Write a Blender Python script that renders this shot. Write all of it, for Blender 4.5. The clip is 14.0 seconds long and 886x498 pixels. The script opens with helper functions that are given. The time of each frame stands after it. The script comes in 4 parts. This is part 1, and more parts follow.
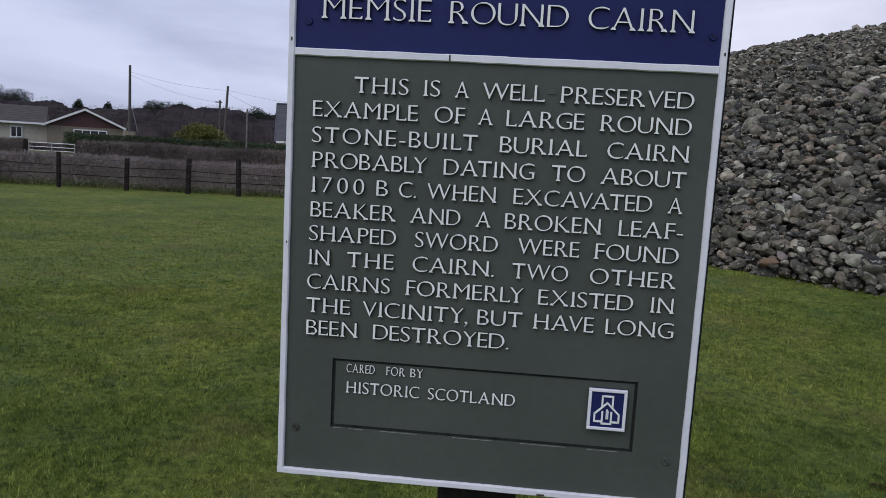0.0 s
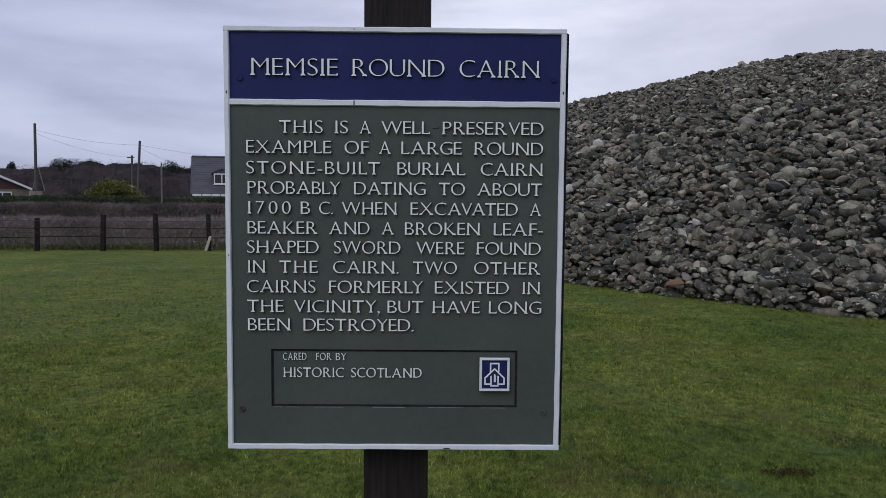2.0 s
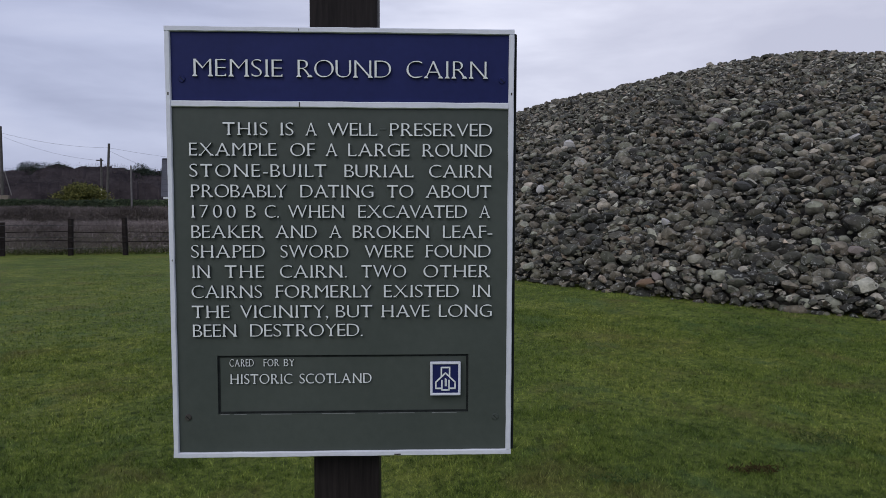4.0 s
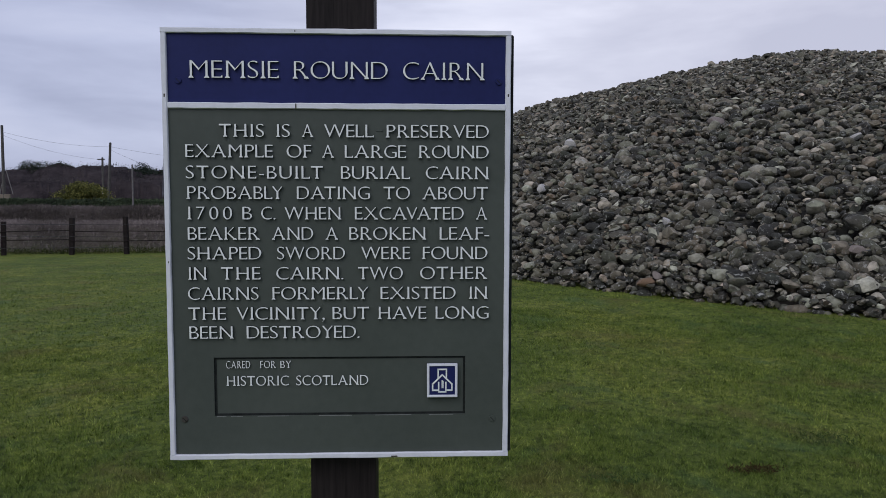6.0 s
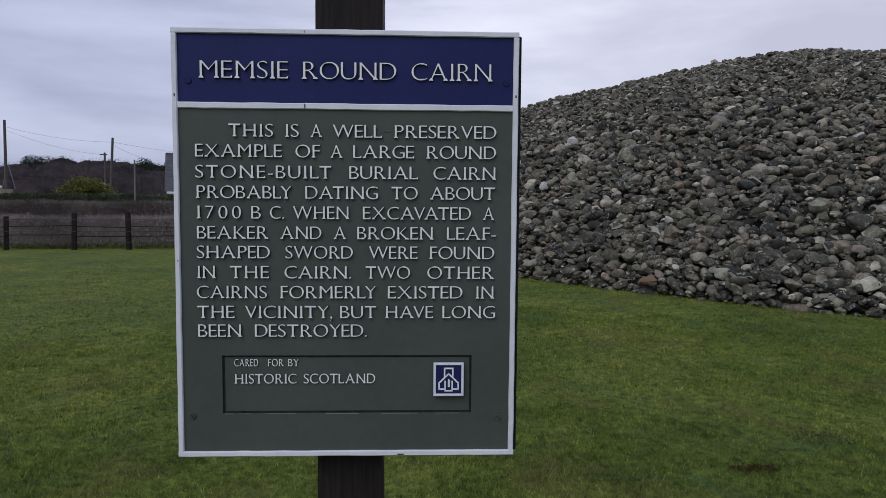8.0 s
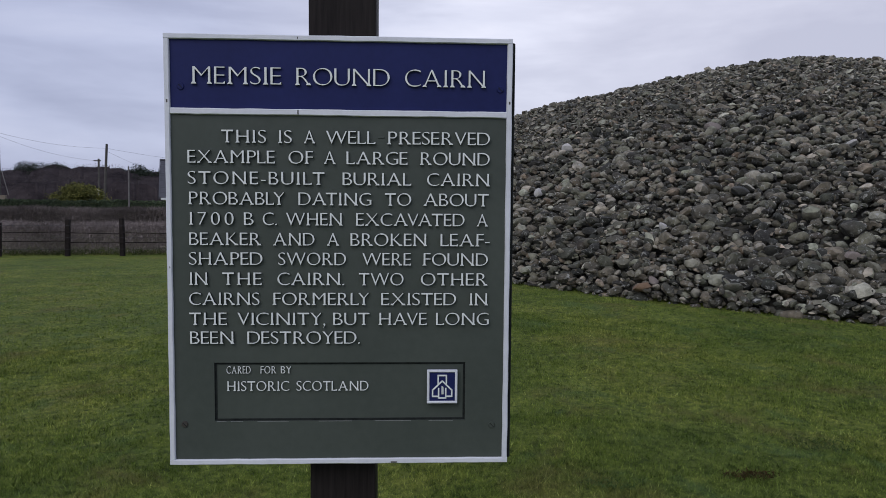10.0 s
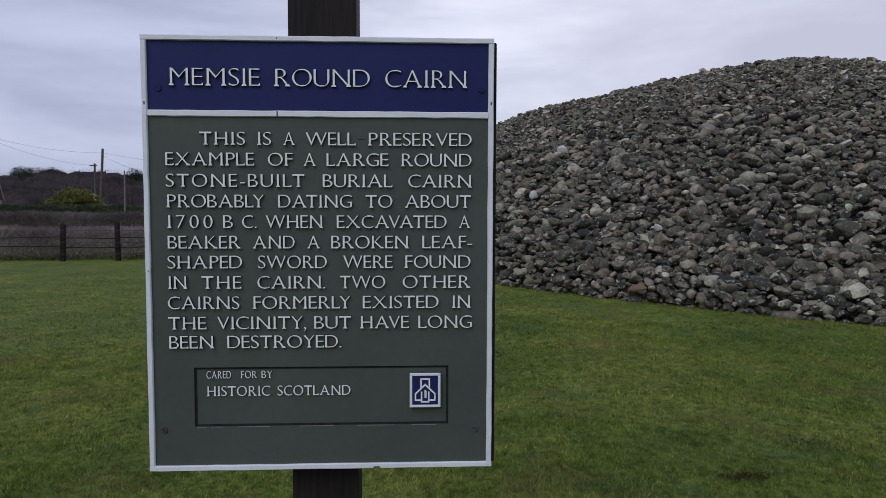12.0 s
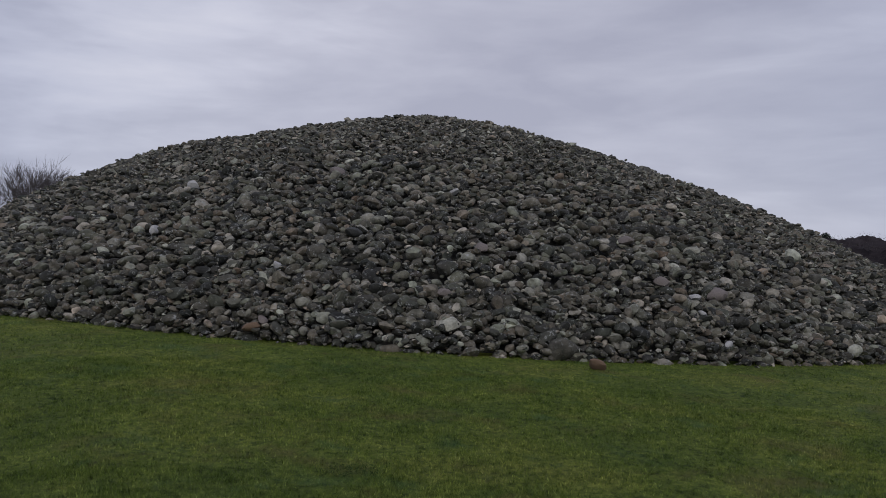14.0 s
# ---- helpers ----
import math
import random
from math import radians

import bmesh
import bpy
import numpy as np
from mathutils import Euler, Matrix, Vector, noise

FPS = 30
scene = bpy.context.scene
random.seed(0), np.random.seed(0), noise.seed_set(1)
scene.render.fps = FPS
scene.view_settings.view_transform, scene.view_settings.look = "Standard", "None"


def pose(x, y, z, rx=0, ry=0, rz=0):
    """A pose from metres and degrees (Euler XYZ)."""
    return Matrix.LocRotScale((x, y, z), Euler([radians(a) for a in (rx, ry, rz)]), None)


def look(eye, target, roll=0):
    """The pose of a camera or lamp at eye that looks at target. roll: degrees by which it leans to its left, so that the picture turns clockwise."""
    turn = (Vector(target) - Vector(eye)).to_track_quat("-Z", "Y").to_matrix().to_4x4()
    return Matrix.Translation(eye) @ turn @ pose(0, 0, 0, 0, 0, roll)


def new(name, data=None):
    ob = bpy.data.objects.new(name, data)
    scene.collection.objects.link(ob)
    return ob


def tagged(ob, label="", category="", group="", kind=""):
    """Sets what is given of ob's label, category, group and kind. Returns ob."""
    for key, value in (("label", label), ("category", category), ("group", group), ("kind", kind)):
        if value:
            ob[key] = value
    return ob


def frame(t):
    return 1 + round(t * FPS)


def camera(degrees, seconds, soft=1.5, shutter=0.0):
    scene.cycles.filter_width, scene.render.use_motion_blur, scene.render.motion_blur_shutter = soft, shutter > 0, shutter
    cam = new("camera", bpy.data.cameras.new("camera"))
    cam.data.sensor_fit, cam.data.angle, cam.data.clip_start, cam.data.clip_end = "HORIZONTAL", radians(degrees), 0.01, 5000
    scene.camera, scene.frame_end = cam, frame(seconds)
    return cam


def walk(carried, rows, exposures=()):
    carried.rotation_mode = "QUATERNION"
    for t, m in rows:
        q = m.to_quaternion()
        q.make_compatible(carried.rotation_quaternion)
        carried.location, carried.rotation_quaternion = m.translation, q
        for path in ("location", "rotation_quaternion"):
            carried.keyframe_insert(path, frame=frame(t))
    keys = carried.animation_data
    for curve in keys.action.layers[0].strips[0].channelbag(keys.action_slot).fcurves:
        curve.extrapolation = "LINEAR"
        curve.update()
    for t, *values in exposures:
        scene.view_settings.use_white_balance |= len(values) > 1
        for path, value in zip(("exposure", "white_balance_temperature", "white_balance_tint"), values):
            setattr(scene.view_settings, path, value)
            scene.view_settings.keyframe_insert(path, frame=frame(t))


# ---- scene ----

cam = camera(60.0, 14.0, soft=0.8)
PATH = [
    (0, (-0.03, -1.105, 1.539), (-0.1, 0.88, 1.297), 3.2),
    (0.5, (-0.151, -1.148, 1.54), (-0.13, 0.844, 1.359), 2.1),
    (1, (-0.112, -1.274, 1.517), (-0.065, 0.716, 1.326), 1.5),
    (1.5, (-0.032, -1.377, 1.506), (0.042, 0.617, 1.372), 0.7),
    (2, (0.002, -1.397, 1.5), (0.124, 0.596, 1.377), 0.5),
    (2.5, (0.006, -1.391, 1.502), (0.16, 0.597, 1.357), 0.3),
    (3, (0.026, -1.384, 1.499), (0.203, 0.605, 1.389), 0.2),
    (5.5, (0.057, -1.384, 1.508), (0.247, 0.602, 1.372), 0.1),
    (6, (0.058, -1.382, 1.507), (0.242, 0.606, 1.385), 0.1),
    (6.5, (0.052, -1.38, 1.508), (0.232, 0.608, 1.381), 0.3),
    (7, (0.045, -1.386, 1.51), (0.219, 0.602, 1.378), 0.4),
    (7.5, (0.043, -1.388, 1.511), (0.22, 0.6, 1.376), 0.4),
    (8, (0.047, -1.39, 1.513), (0.227, 0.597, 1.383), 0.4),
    (10.5, (0.051, -1.385, 1.513), (0.247, 0.602, 1.403), 0.4),
    (11, (0.057, -1.384, 1.513), (0.254, 0.603, 1.406), 0.3),
    (11.5, (0.063, -1.381, 1.514), (0.266, 0.606, 1.408), 0.3),
    (12, (0.078, -1.374, 1.511), (0.279, 0.614, 1.405), 0.1),
    (12.5, (0.122, -1.364, 1.502), (0.414, 0.612, 1.4), 0.2),
    (13, (0.23, -1.365, 1.494), (0.824, 0.542, 1.391), 0.4),
    (13.5, (0.361, -1.11, 1.525), (1.202, 0.702, 1.429), 0.8),
    (14, (0.932, -1.402, 1.39), (1.918, 0.337, 1.413), 1.2),
]
walk(cam, [(t, look(eye, target, roll)) for t, eye, target, roll in PATH],
     exposures=[(0, 0.42), (0.5, 0.38), (1, 0.20), (2, 0.22), (12.3, 0.22), (13.0, 0.16), (13.5, -0.2), (14, -0.22)])

# ---------------------------------------------------------------- light
SUN_AZ, SUN_EL = radians(215), radians(42)      # azimuth clockwise from +y


def ramp(nt, fac, stops):
    n = nt.nodes.new("ShaderNodeValToRGB")
    els = n.color_ramp.elements
    while len(els) < len(stops):
        els.new(0.5)
    for e, (p, c) in zip(els, stops):
        e.position, e.color = p, (*c, 1)
    nt.links.new(fac, n.inputs["Fac"])
    return n.outputs["Color"]


def noise_tex(nt, vec, scale, detail=4.0, rough=0.55, dist=0.0):
    n = nt.nodes.new("ShaderNodeTexNoise")
    n.inputs["Scale"].default_value, n.inputs["Detail"].default_value = scale, detail
    n.inputs["Roughness"].default_value, n.inputs["Distortion"].default_value = rough, dist
    if vec is not None:
        nt.links.new(vec, n.inputs["Vector"])
    return n.outputs["Fac"]


def mix(nt, a, b, fac, blend="MIX"):
    n = nt.nodes.new("ShaderNodeMix")
    n.data_type, n.blend_type = "RGBA", blend
    for key, v in ((0, fac), (6, a), (7, b)):
        if isinstance(v, bpy.types.NodeSocket):
            nt.links.new(v, n.inputs[key])
        elif key == 0:
            n.inputs[key].default_value = v
        else:
            n.inputs[key].default_value = (*v, 1)
    return n.outputs[2]


def maths(nt, op, a, b=0.0):
    n = nt.nodes.new("ShaderNodeMath")
    n.operation = op
    for i, v in enumerate((a, b)):
        if isinstance(v, bpy.types.NodeSocket):
            nt.links.new(v, n.inputs[i])
        else:
            n.inputs[i].default_value = v
    return n.outputs[0]


def make_world():
    w = bpy.data.worlds.new("overcast_sky")
    scene.world = w
    w.use_nodes = True
    nt = w.node_tree
    bg = nt.nodes["Background"]
    sky = nt.nodes.new("ShaderNodeTexSky")
    sky.sky_type, sky.sun_disc = "NISHITA", False
    sky.sun_elevation, sky.sun_rotation = SUN_EL, SUN_AZ
    tc = nt.nodes.new("ShaderNodeTexCoord")
    mp = nt.nodes.new("ShaderNodeMapping")
    mp.inputs["Scale"].default_value = (1.0, 1.0, 4.2)
    mp.inputs["Location"].default_value = (0.3, 0.2, 0.1)
    nt.links.new(tc.outputs["Generated"], mp.inputs["Vector"])
    big = noise_tex(nt, mp.outputs["Vector"], 1.7, 5, 0.5, 0.4)
    fine = noise_tex(nt, mp.outputs["Vector"], 5.0, 6, 0.55, 0.3)
    both = maths(nt, "ADD", maths(nt, "MULTIPLY", big, 0.75), maths(nt, "MULTIPLY", fine, 0.25))
    cloud = ramp(nt, both, [(0.34, (4.1, 4.2, 5.2)), (0.47, (5.2, 5.3, 6.3)), (0.56, (6.4, 6.5, 7.5)), (0.66, (7.6, 7.6, 8.4))])
    vm = nt.nodes.new("ShaderNodeVectorMath")
    vm.operation = "DOT_PRODUCT"
    vm.inputs[1].default_value = (0.50, 0.845, 0.19)          # the cloud is thinnest this way
    nt.links.new(tc.outputs["Generated"], vm.inputs[0])
    glow = ramp(nt, vm.outputs["Value"], [(0.55, (0.63, 0.67, 0.80)), (0.75, (0.77, 0.81, 0.93)), (0.92, (1.04, 1.05, 1.09)), (1.0, (1.18, 1.17, 1.18))])
    cloud = mix(nt, cloud, glow, 1.0, "MULTIPLY")
    col = mix(nt, sky.outputs["Color"], cloud, 0.93)
    nt.links.new(col, bg.inputs["Color"])
    bg.inputs["Strength"].default_value = 0.1


make_world()
sun = new("sun", bpy.data.lights.new("sun", "SUN"))
sun.data.energy, sun.data.angle, sun.data.color = 0.9, radians(40), (1.0, 0.97, 0.94)
sun.matrix_world = look((0, 0, 30), (-math.sin(SUN_AZ) * math.cos(SUN_EL), -math.cos(SUN_AZ) * math.cos(SUN_EL), 30 - math.sin(SUN_EL)))


# ---------------------------------------------------------------- materials
def material(name, rough=0.7, metallic=0.0):
    m = bpy.data.materials.new(name)
    m.use_nodes = True
    nt = m.node_tree
    b = nt.nodes["Principled BSDF"]
    b.inputs["Roughness"].default_value, b.inputs["Metallic"].default_value = rough, metallic
    return m, nt, b


def bumped(nt, b, height, strength, dist):
    n = nt.nodes.new("ShaderNodeBump")
    n.inputs["Strength"].default_value, n.inputs["Distance"].default_value = strength, dist
    nt.links.new(height, n.inputs["Height"])
    nt.links.new(n.outputs["Normal"], b.inputs["Normal"])


def coords(nt, which="Object"):
    return nt.nodes.new("ShaderNodeTexCoord").outputs[which]


def worn(name, c1, c2, scale=8.0, fine=90.0, rough=0.6, bump=0.15, dist=0.003, metallic=0.0, spots=None):
    """A surface of two tones at a broad and a fine scale, with fine relief and, if wanted, spots of a third tone."""
    m, nt, b = material(name, rough, metallic)
    v = coords(nt)
    n1, n2 = noise_tex(nt, v, scale, 5), noise_tex(nt, v, fine, 4)
    f = maths(nt, "ADD", maths(nt, "MULTIPLY", n1, 0.65), maths(nt, "MULTIPLY", n2, 0.35))
    col = ramp(nt, f, [(0.35, c1), (0.65, c2)])
    if spots:
        n3 = noise_tex(nt, v, spots[1], 6, 0.65)
        k = ramp(nt, n3, [(spots[2], (0, 0, 0)), (spots[2] + 0.04, (1, 1, 1))])
        col = mix(nt, col, spots[0], k)
    nt.links.new(col, b.inputs["Base Color"])
    bumped(nt, b, n2, bump, dist)
    return m


def stone_material():
    m, nt, b = material("field_stone", 0.85)
    geo, oi = nt.nodes.new("ShaderNodeNewGeometry"), nt.nodes.new("ShaderNodeObjectInfo")
    r = maths(nt, "FRACT", maths(nt, "ADD", geo.outputs["Random Per Island"], oi.outputs["Random"]))
    r2 = maths(nt, "FRACT", maths(nt, "MULTIPLY", r, 17.31))
    v = geo.outputs["Position"]
    base = ramp(nt, r, [(0.0, (0.020, 0.020, 0.018)), (0.22, (0.046, 0.045, 0.039)), (0.45, (0.086, 0.083, 0.070)),
                        (0.65, (0.126, 0.112, 0.088)), (0.82, (0.19, 0.181, 0.155)), (0.94, (0.27, 0.257, 0.226)), (1.0, (0.46, 0.44, 0.40))])
    tone = ramp(nt, r2, [(0.0, (0.92, 1.0, 0.88)), (0.5, (1.0, 0.98, 0.94)), (0.93, (1.05, 0.97, 0.88)), (1.0, (1.18, 0.95, 0.82))])
    col = mix(nt, base, tone, 1.0, "MULTIPLY")
    n1 = noise_tex(nt, v, 9, 5, 0.6)
    col = mix(nt, col, ramp(nt, n1, [(0.32, (0.5, 0.5, 0.46)), (0.68, (1.6, 1.58, 1.5))]), 1.0, "MULTIPLY")
    lich = ramp(nt, noise_tex(nt, v, 17, 7, 0.74, 0.3), [(0.56, (0, 0, 0)), (0.61, (0.9, 0.9, 0.9))])
    where = ramp(nt, noise_tex(nt, v, 3.6, 3, 0.5), [(0.40, (0.30, 0.30, 0.30)), (0.62, (1, 1, 1))])
    col = mix(nt, col, (0.40, 0.40, 0.365), mix(nt, lich, where, 1.0, "MULTIPLY"))
    moss = ramp(nt, noise_tex(nt, v, 3.1, 4, 0.6), [(0.55, (0, 0, 0)), (0.75, (0.28, 0.28, 0.28))])
    col = mix(nt, col, (0.06, 0.075, 0.035), moss)
    nt.links.new(col, b.inputs["Base Color"])
    bumped(nt, b, noise_tex(nt, v, 30, 7, 0.7), 0.8, 0.03)
    return m


def grass_material(name, blade=False):
    m, nt, b = material(name, 0.75)
    v = nt.nodes.new("ShaderNodeNewGeometry").outputs["Position"]
    patch = noise_tex(nt, v, 0.55, 5, 0.6)
    mid = noise_tex(nt, v, 3.3, 5, 0.65)
    fine = noise_tex(nt, v, 110, 6, 0.75)
    col = ramp(nt, patch, [(0.30, (0.076, 0.112, 0.022)), (0.5, (0.116, 0.155, 0.028)), (0.7, (0.162, 0.186, 0.038))])
    col = mix(nt, col, ramp(nt, mid, [(0.3, (0.65, 0.72, 0.6)), (0.7, (1.35, 1.28, 1.3))]), 1.0, "MULTIPLY")
    tuft = noise_tex(nt, v, 17, 4, 0.65, 0.6)
    col = mix(nt, col, ramp(nt, tuft, [(0.34, (0.42, 0.48, 0.40)), (0.48, (0.98, 0.98, 0.98)), (0.66, (1.62, 1.52, 1.55))]), 1.0, "MULTIPLY")
    clover = ramp(nt, noise_tex(nt, v, 1.9, 4, 0.6, 0.4), [(0.57, (0, 0, 0)), (0.68, (0.45, 0.45, 0.45))])
    col = mix(nt, col, (0.065, 0.125, 0.048), clover)
    dry = ramp(nt, noise_tex(nt, v, 1.3, 5, 0.65, 0.5), [(0.54, (0, 0, 0)), (0.68, (0.55, 0.55, 0.55))])
    col = mix(nt, col, (0.145, 0.122, 0.042), dry)
    if blade:
        isl = nt.nodes.new("ShaderNodeNewGeometry").outputs["Random Per Island"]
        col = mix(nt, col, ramp(nt, isl, [(0.0, (0.60, 0.68, 0.66)), (0.6, (1.15, 1.2, 1.25)), (0.92, (1.65, 1.6, 1.95)), (1.0, (2.4, 2.2, 3.3))]), 1.0, "MULTIPLY")
    else:
        col = mix(nt, col, ramp(nt, fine, [(0.3, (0.42, 0.46, 0.38)), (0.7, (1.45, 1.4, 1.4))]), 1.0, "MULTIPLY")
        bumped(nt, b, fine, 0.7, 0.03)
    b.inputs["Specular IOR Level"].default_value = 0.12
    nt.links.new(col, b.inputs["Base Color"])
    return m


def timber(name, c1, c2, rough=0.75):
    m, nt, b = material(name, rough)
    v = coords(nt)
    mp = nt.nodes.new("ShaderNodeMapping")
    mp.inputs["Scale"].default_value = (1, 1, 0.06)
    nt.links.new(v, mp.inputs["Vector"])
    g = noise_tex(nt, mp.outputs["Vector"], 120, 6, 0.6, 0.4)
    col = ramp(nt, g, [(0.3, c1), (0.7, c2)])
    col = mix(nt, col, ramp(nt, noise_tex(nt, v, 6, 4), [(0.3, (0.7, 0.7, 0.7)), (0.7, (1.25, 1.25, 1.25))]), 1.0, "MULTIPLY")
    nt.links.new(col, b.inputs["Base Color"])
    bumped(nt, b, g, 0.35, 0.004)
    return m


def twig_material(name, stops, rough=0.85):
    m, nt, b = material(name, rough)
    isl = nt.nodes.new("ShaderNodeNewGeometry").outputs["Random Per Island"]
    col = ramp(nt, isl, stops)
    v = nt.nodes.new("ShaderNodeNewGeometry").outputs["Position"]
    col = mix(nt, col, ramp(nt, noise_tex(nt, v, 0.5, 4), [(0.3, (0.6, 0.6, 0.6)), (0.7, (1.4, 1.4, 1.4))]), 1.0, "MULTIPLY")
    nt.links.new(col, b.inputs["Base Color"])
    b.inputs["Specular IOR Level"].default_value = 0.1
    return m


STONE = stone_material()
GAP_SHADE = worn("cairn_rubble_shade", (0.03, 0.03, 0.026), (0.07, 0.066, 0.055), 3, 25, 0.95, 0.6, 0.03)
PALE_STONE = worn("pale_quartz_stone", (0.36, 0.35, 0.33), (0.56, 0.54, 0.51), 12, 60, 0.8, 0.4, 0.01)
PINK_STONE = worn("pinkish_stone", (0.16, 0.135, 0.12), (0.25, 0.21, 0.185), 10, 60, 0.85, 0.4, 0.01)
RUST_STONE = worn("rusty_stone", (0.14, 0.085, 0.05), (0.22, 0.145, 0.09), 10, 60, 0.85, 0.4, 0.01)
DARK_STONE = worn("dark_stone", (0.035, 0.035, 0.032), (0.08, 0.08, 0.072), 10, 60, 0.85, 0.4, 0.01)
GRASS = grass_material("mown_grass")
BLADES = grass_material("grass_blades", True)
SIGN_BLUE = worn("blue_sign_paint", (0.013, 0.018, 0.088), (0.018, 0.025, 0.118), 6, 70, 0.5, 0.12, 0.002)
SIGN_GREY = worn("grey_green_sign_paint", (0.060, 0.072, 0.062), (0.078, 0.091, 0.079), 5, 60, 0.45, 0.14, 0.002)
SIGN_WHITE = worn("white_sign_paint", (0.66, 0.68, 0.74), (0.78, 0.80, 0.85), 9, 120, 0.5, 0.15, 0.002, spots=((0.22, 0.24, 0.24), 45, 0.72))
LETTER = worn("white_letter_paint", (0.74, 0.78, 0.77), (0.86, 0.89, 0.87), 20, 200, 0.5, 0.1, 0.001)
PALE_EDGE = worn("pale_edge", (0.16, 0.17, 0.165), (0.30, 0.31, 0.30), 60, 200, 0.6)
# near-black: backing board, plus shade painted on letter sides and panel edge
BOARD_AND_SHADE = worn("dark_board_and_shade", (0.012, 0.014, 0.014), (0.03, 0.034, 0.032), 30, 120, 0.8)
for _m, _g in ((SIGN_BLUE, 0.18), (SIGN_GREY, 0.28)):
    _m.node_tree.nodes["Principled BSDF"].inputs["Specular IOR Level"].default_value = _g
BOARD_AND_SHADE.node_tree.nodes["Principled BSDF"].inputs["Specular IOR Level"].default_value = 0.08
SCREW = worn("weathered_screw", (0.05, 0.045, 0.04), (0.10, 0.09, 0.08), 60, 300, 0.5, 0.3, 0.001, 0.5)
POST = timber("dark_stained_timber", (0.010, 0.008, 0.008), (0.030, 0.024, 0.023), 0.6)
POST.node_tree.nodes["Principled BSDF"].inputs["Specular IOR Level"].default_value = 0.15
FENCE_WOOD = timber("weathered_fence_wood", (0.012, 0.009, 0.009), (0.030, 0.024, 0.022))
FENCE_WOOD.node_tree.nodes["Principled BSDF"].inputs["Specular IOR Level"].default_value = 0.12
PALE_WOOD = timber("pale_split_wood", (0.32, 0.28, 0.22), (0.48, 0.43, 0.36))
POLE_WOOD = timber("creosoted_pole", (0.05, 0.045, 0.042), (0.10, 0.092, 0.085))
WIRE = worn("dull_wire", (0.05, 0.05, 0.055), (0.09, 0.09, 0.095), 20, 90, 0.5, 0.1, 0.001, 0.6)
GREY_POST = timber("silvered_grey_wood", (0.11, 0.10, 0.10), (0.19, 0.18, 0.175))
GALV = worn("galvanised_steel", (0.30, 0.31, 0.33), (0.42, 0.43, 0.45), 12, 80, 0.45, 0.1, 0.001, 0.7)

# ---------------------------------------------------------------- builders
def finish(name, bm, mat, parent=None, label="", smooth=False):
    me = bpy.data.meshes.new(name)
    bm.to_mesh(me)
    bm.free()
    if smooth:
        me.shade_smooth()
        me.set_sharp_from_angle(angle=radians(38))
    me.materials.append(mat)
    ob = new(name, me)
    if parent:
        ob.parent = parent
    if label:
        ob["label"] = label
    return ob


part = finish


def raw(name, verts, faces, mat, parent=None, label="", smooth=False):
    me = bpy.data.meshes.new(name)
    verts, faces = np.asarray(verts, np.float32), np.asarray(faces, np.int32)
    k = faces.shape[1]
    me.vertices.add(len(verts))
    me.vertices.foreach_set("co", verts.ravel())
    me.loops.add(faces.size)
    me.loops.foreach_set("vertex_index", faces.ravel())
    me.polygons.add(len(faces))
    me.polygons.foreach_set("loop_start", np.arange(0, faces.size, k, dtype=np.int32))
    me.update(calc_edges=True)
    if smooth:
        me.shade_smooth()
        me.set_sharp_from_angle(angle=radians(34))
    me.materials.append(mat)
    ob = new(name, me)
    if parent:
        ob.parent = parent
    if label:
        ob["label"] = label
    return ob


def box(bm, x0, x1, y0, y1, z0, z1, bevel=0.0, seg=1):
    g = bmesh.ops.create_cube(bm, size=1, matrix=Matrix.Translation(((x0 + x1) / 2, (y0 + y1) / 2, (z0 + z1) / 2)) @ Matrix.Diagonal((x1 - x0, y1 - y0, z1 - z0, 1)))
    if bevel:
        vs = set(g["verts"])
        es = [e for e in bm.edges if e.verts[0] in vs and e.verts[1] in vs]
        bmesh.ops.bevel(bm, geom=es, offset=bevel, segments=seg, affect="EDGES", profile=0.6)
    return g


def boxed(*a, **k):
    bm = bmesh.new()
    box(bm, *a, **k)
    return bm


def rod(bm, a, b, r0, r1, n=8):
    a, b = Vector(a), Vector(b)
    d = b - a
    m = Matrix.Translation((a + b) / 2) @ d.to_track_quat("Z", "Y").to_matrix().to_4x4()
    bmesh.ops.create_cone(bm, cap_ends=True, segments=n, radius1=r0, radius2=r1, depth=d.length, matrix=m)


def rods(*specs, n=8):
    bm = bmesh.new()
    for a, b, r0, r1 in specs:
        rod(bm, a, b, r0, r1, n)
    return bm


def prism(profile, axis, a, b):
    """A closed profile of (u, z) pushed from a to b along axis x or y."""
    bm = bmesh.new()
    ends = []
    for w in (a, b):
        ends.append([bm.verts.new((w, u, z) if axis == "x" else (u, w, z)) for u, z in profile])
    bm.faces.new(ends[0])
    bm.faces.new(ends[1][::-1])
    for i in range(len(profile)):
        j = (i + 1) % len(profile)
        bm.faces.new((ends[0][i], ends[1][i], ends[1][j], ends[0][j]))
    bmesh.ops.recalc_face_normals(bm, faces=bm.faces)
    return bm


def thing(name, x=0.0, y=0.0, z=0.0, **tags):
    e = new(name)
    e.location = (x, y, z)
    e.empty_display_size = 0.1
    return tagged(e, **tags)


rng = np.random.default_rng(7)


# ---------------------------------------------------------------- ground
def lawn_height(x, y):
    """The lawn falls gently past the cairn and is level towards the fence."""
    x, y = np.asarray(x, float), np.asarray(y, float)
    w = np.clip((x + 4.0) / 6.0, 0, 1)
    w = w * w * (3 - 2 * w)
    return w * (-0.0251 * np.clip(x, -1.0, 30.0) + 0.0399 * np.clip(y, -10.0, 36.0))


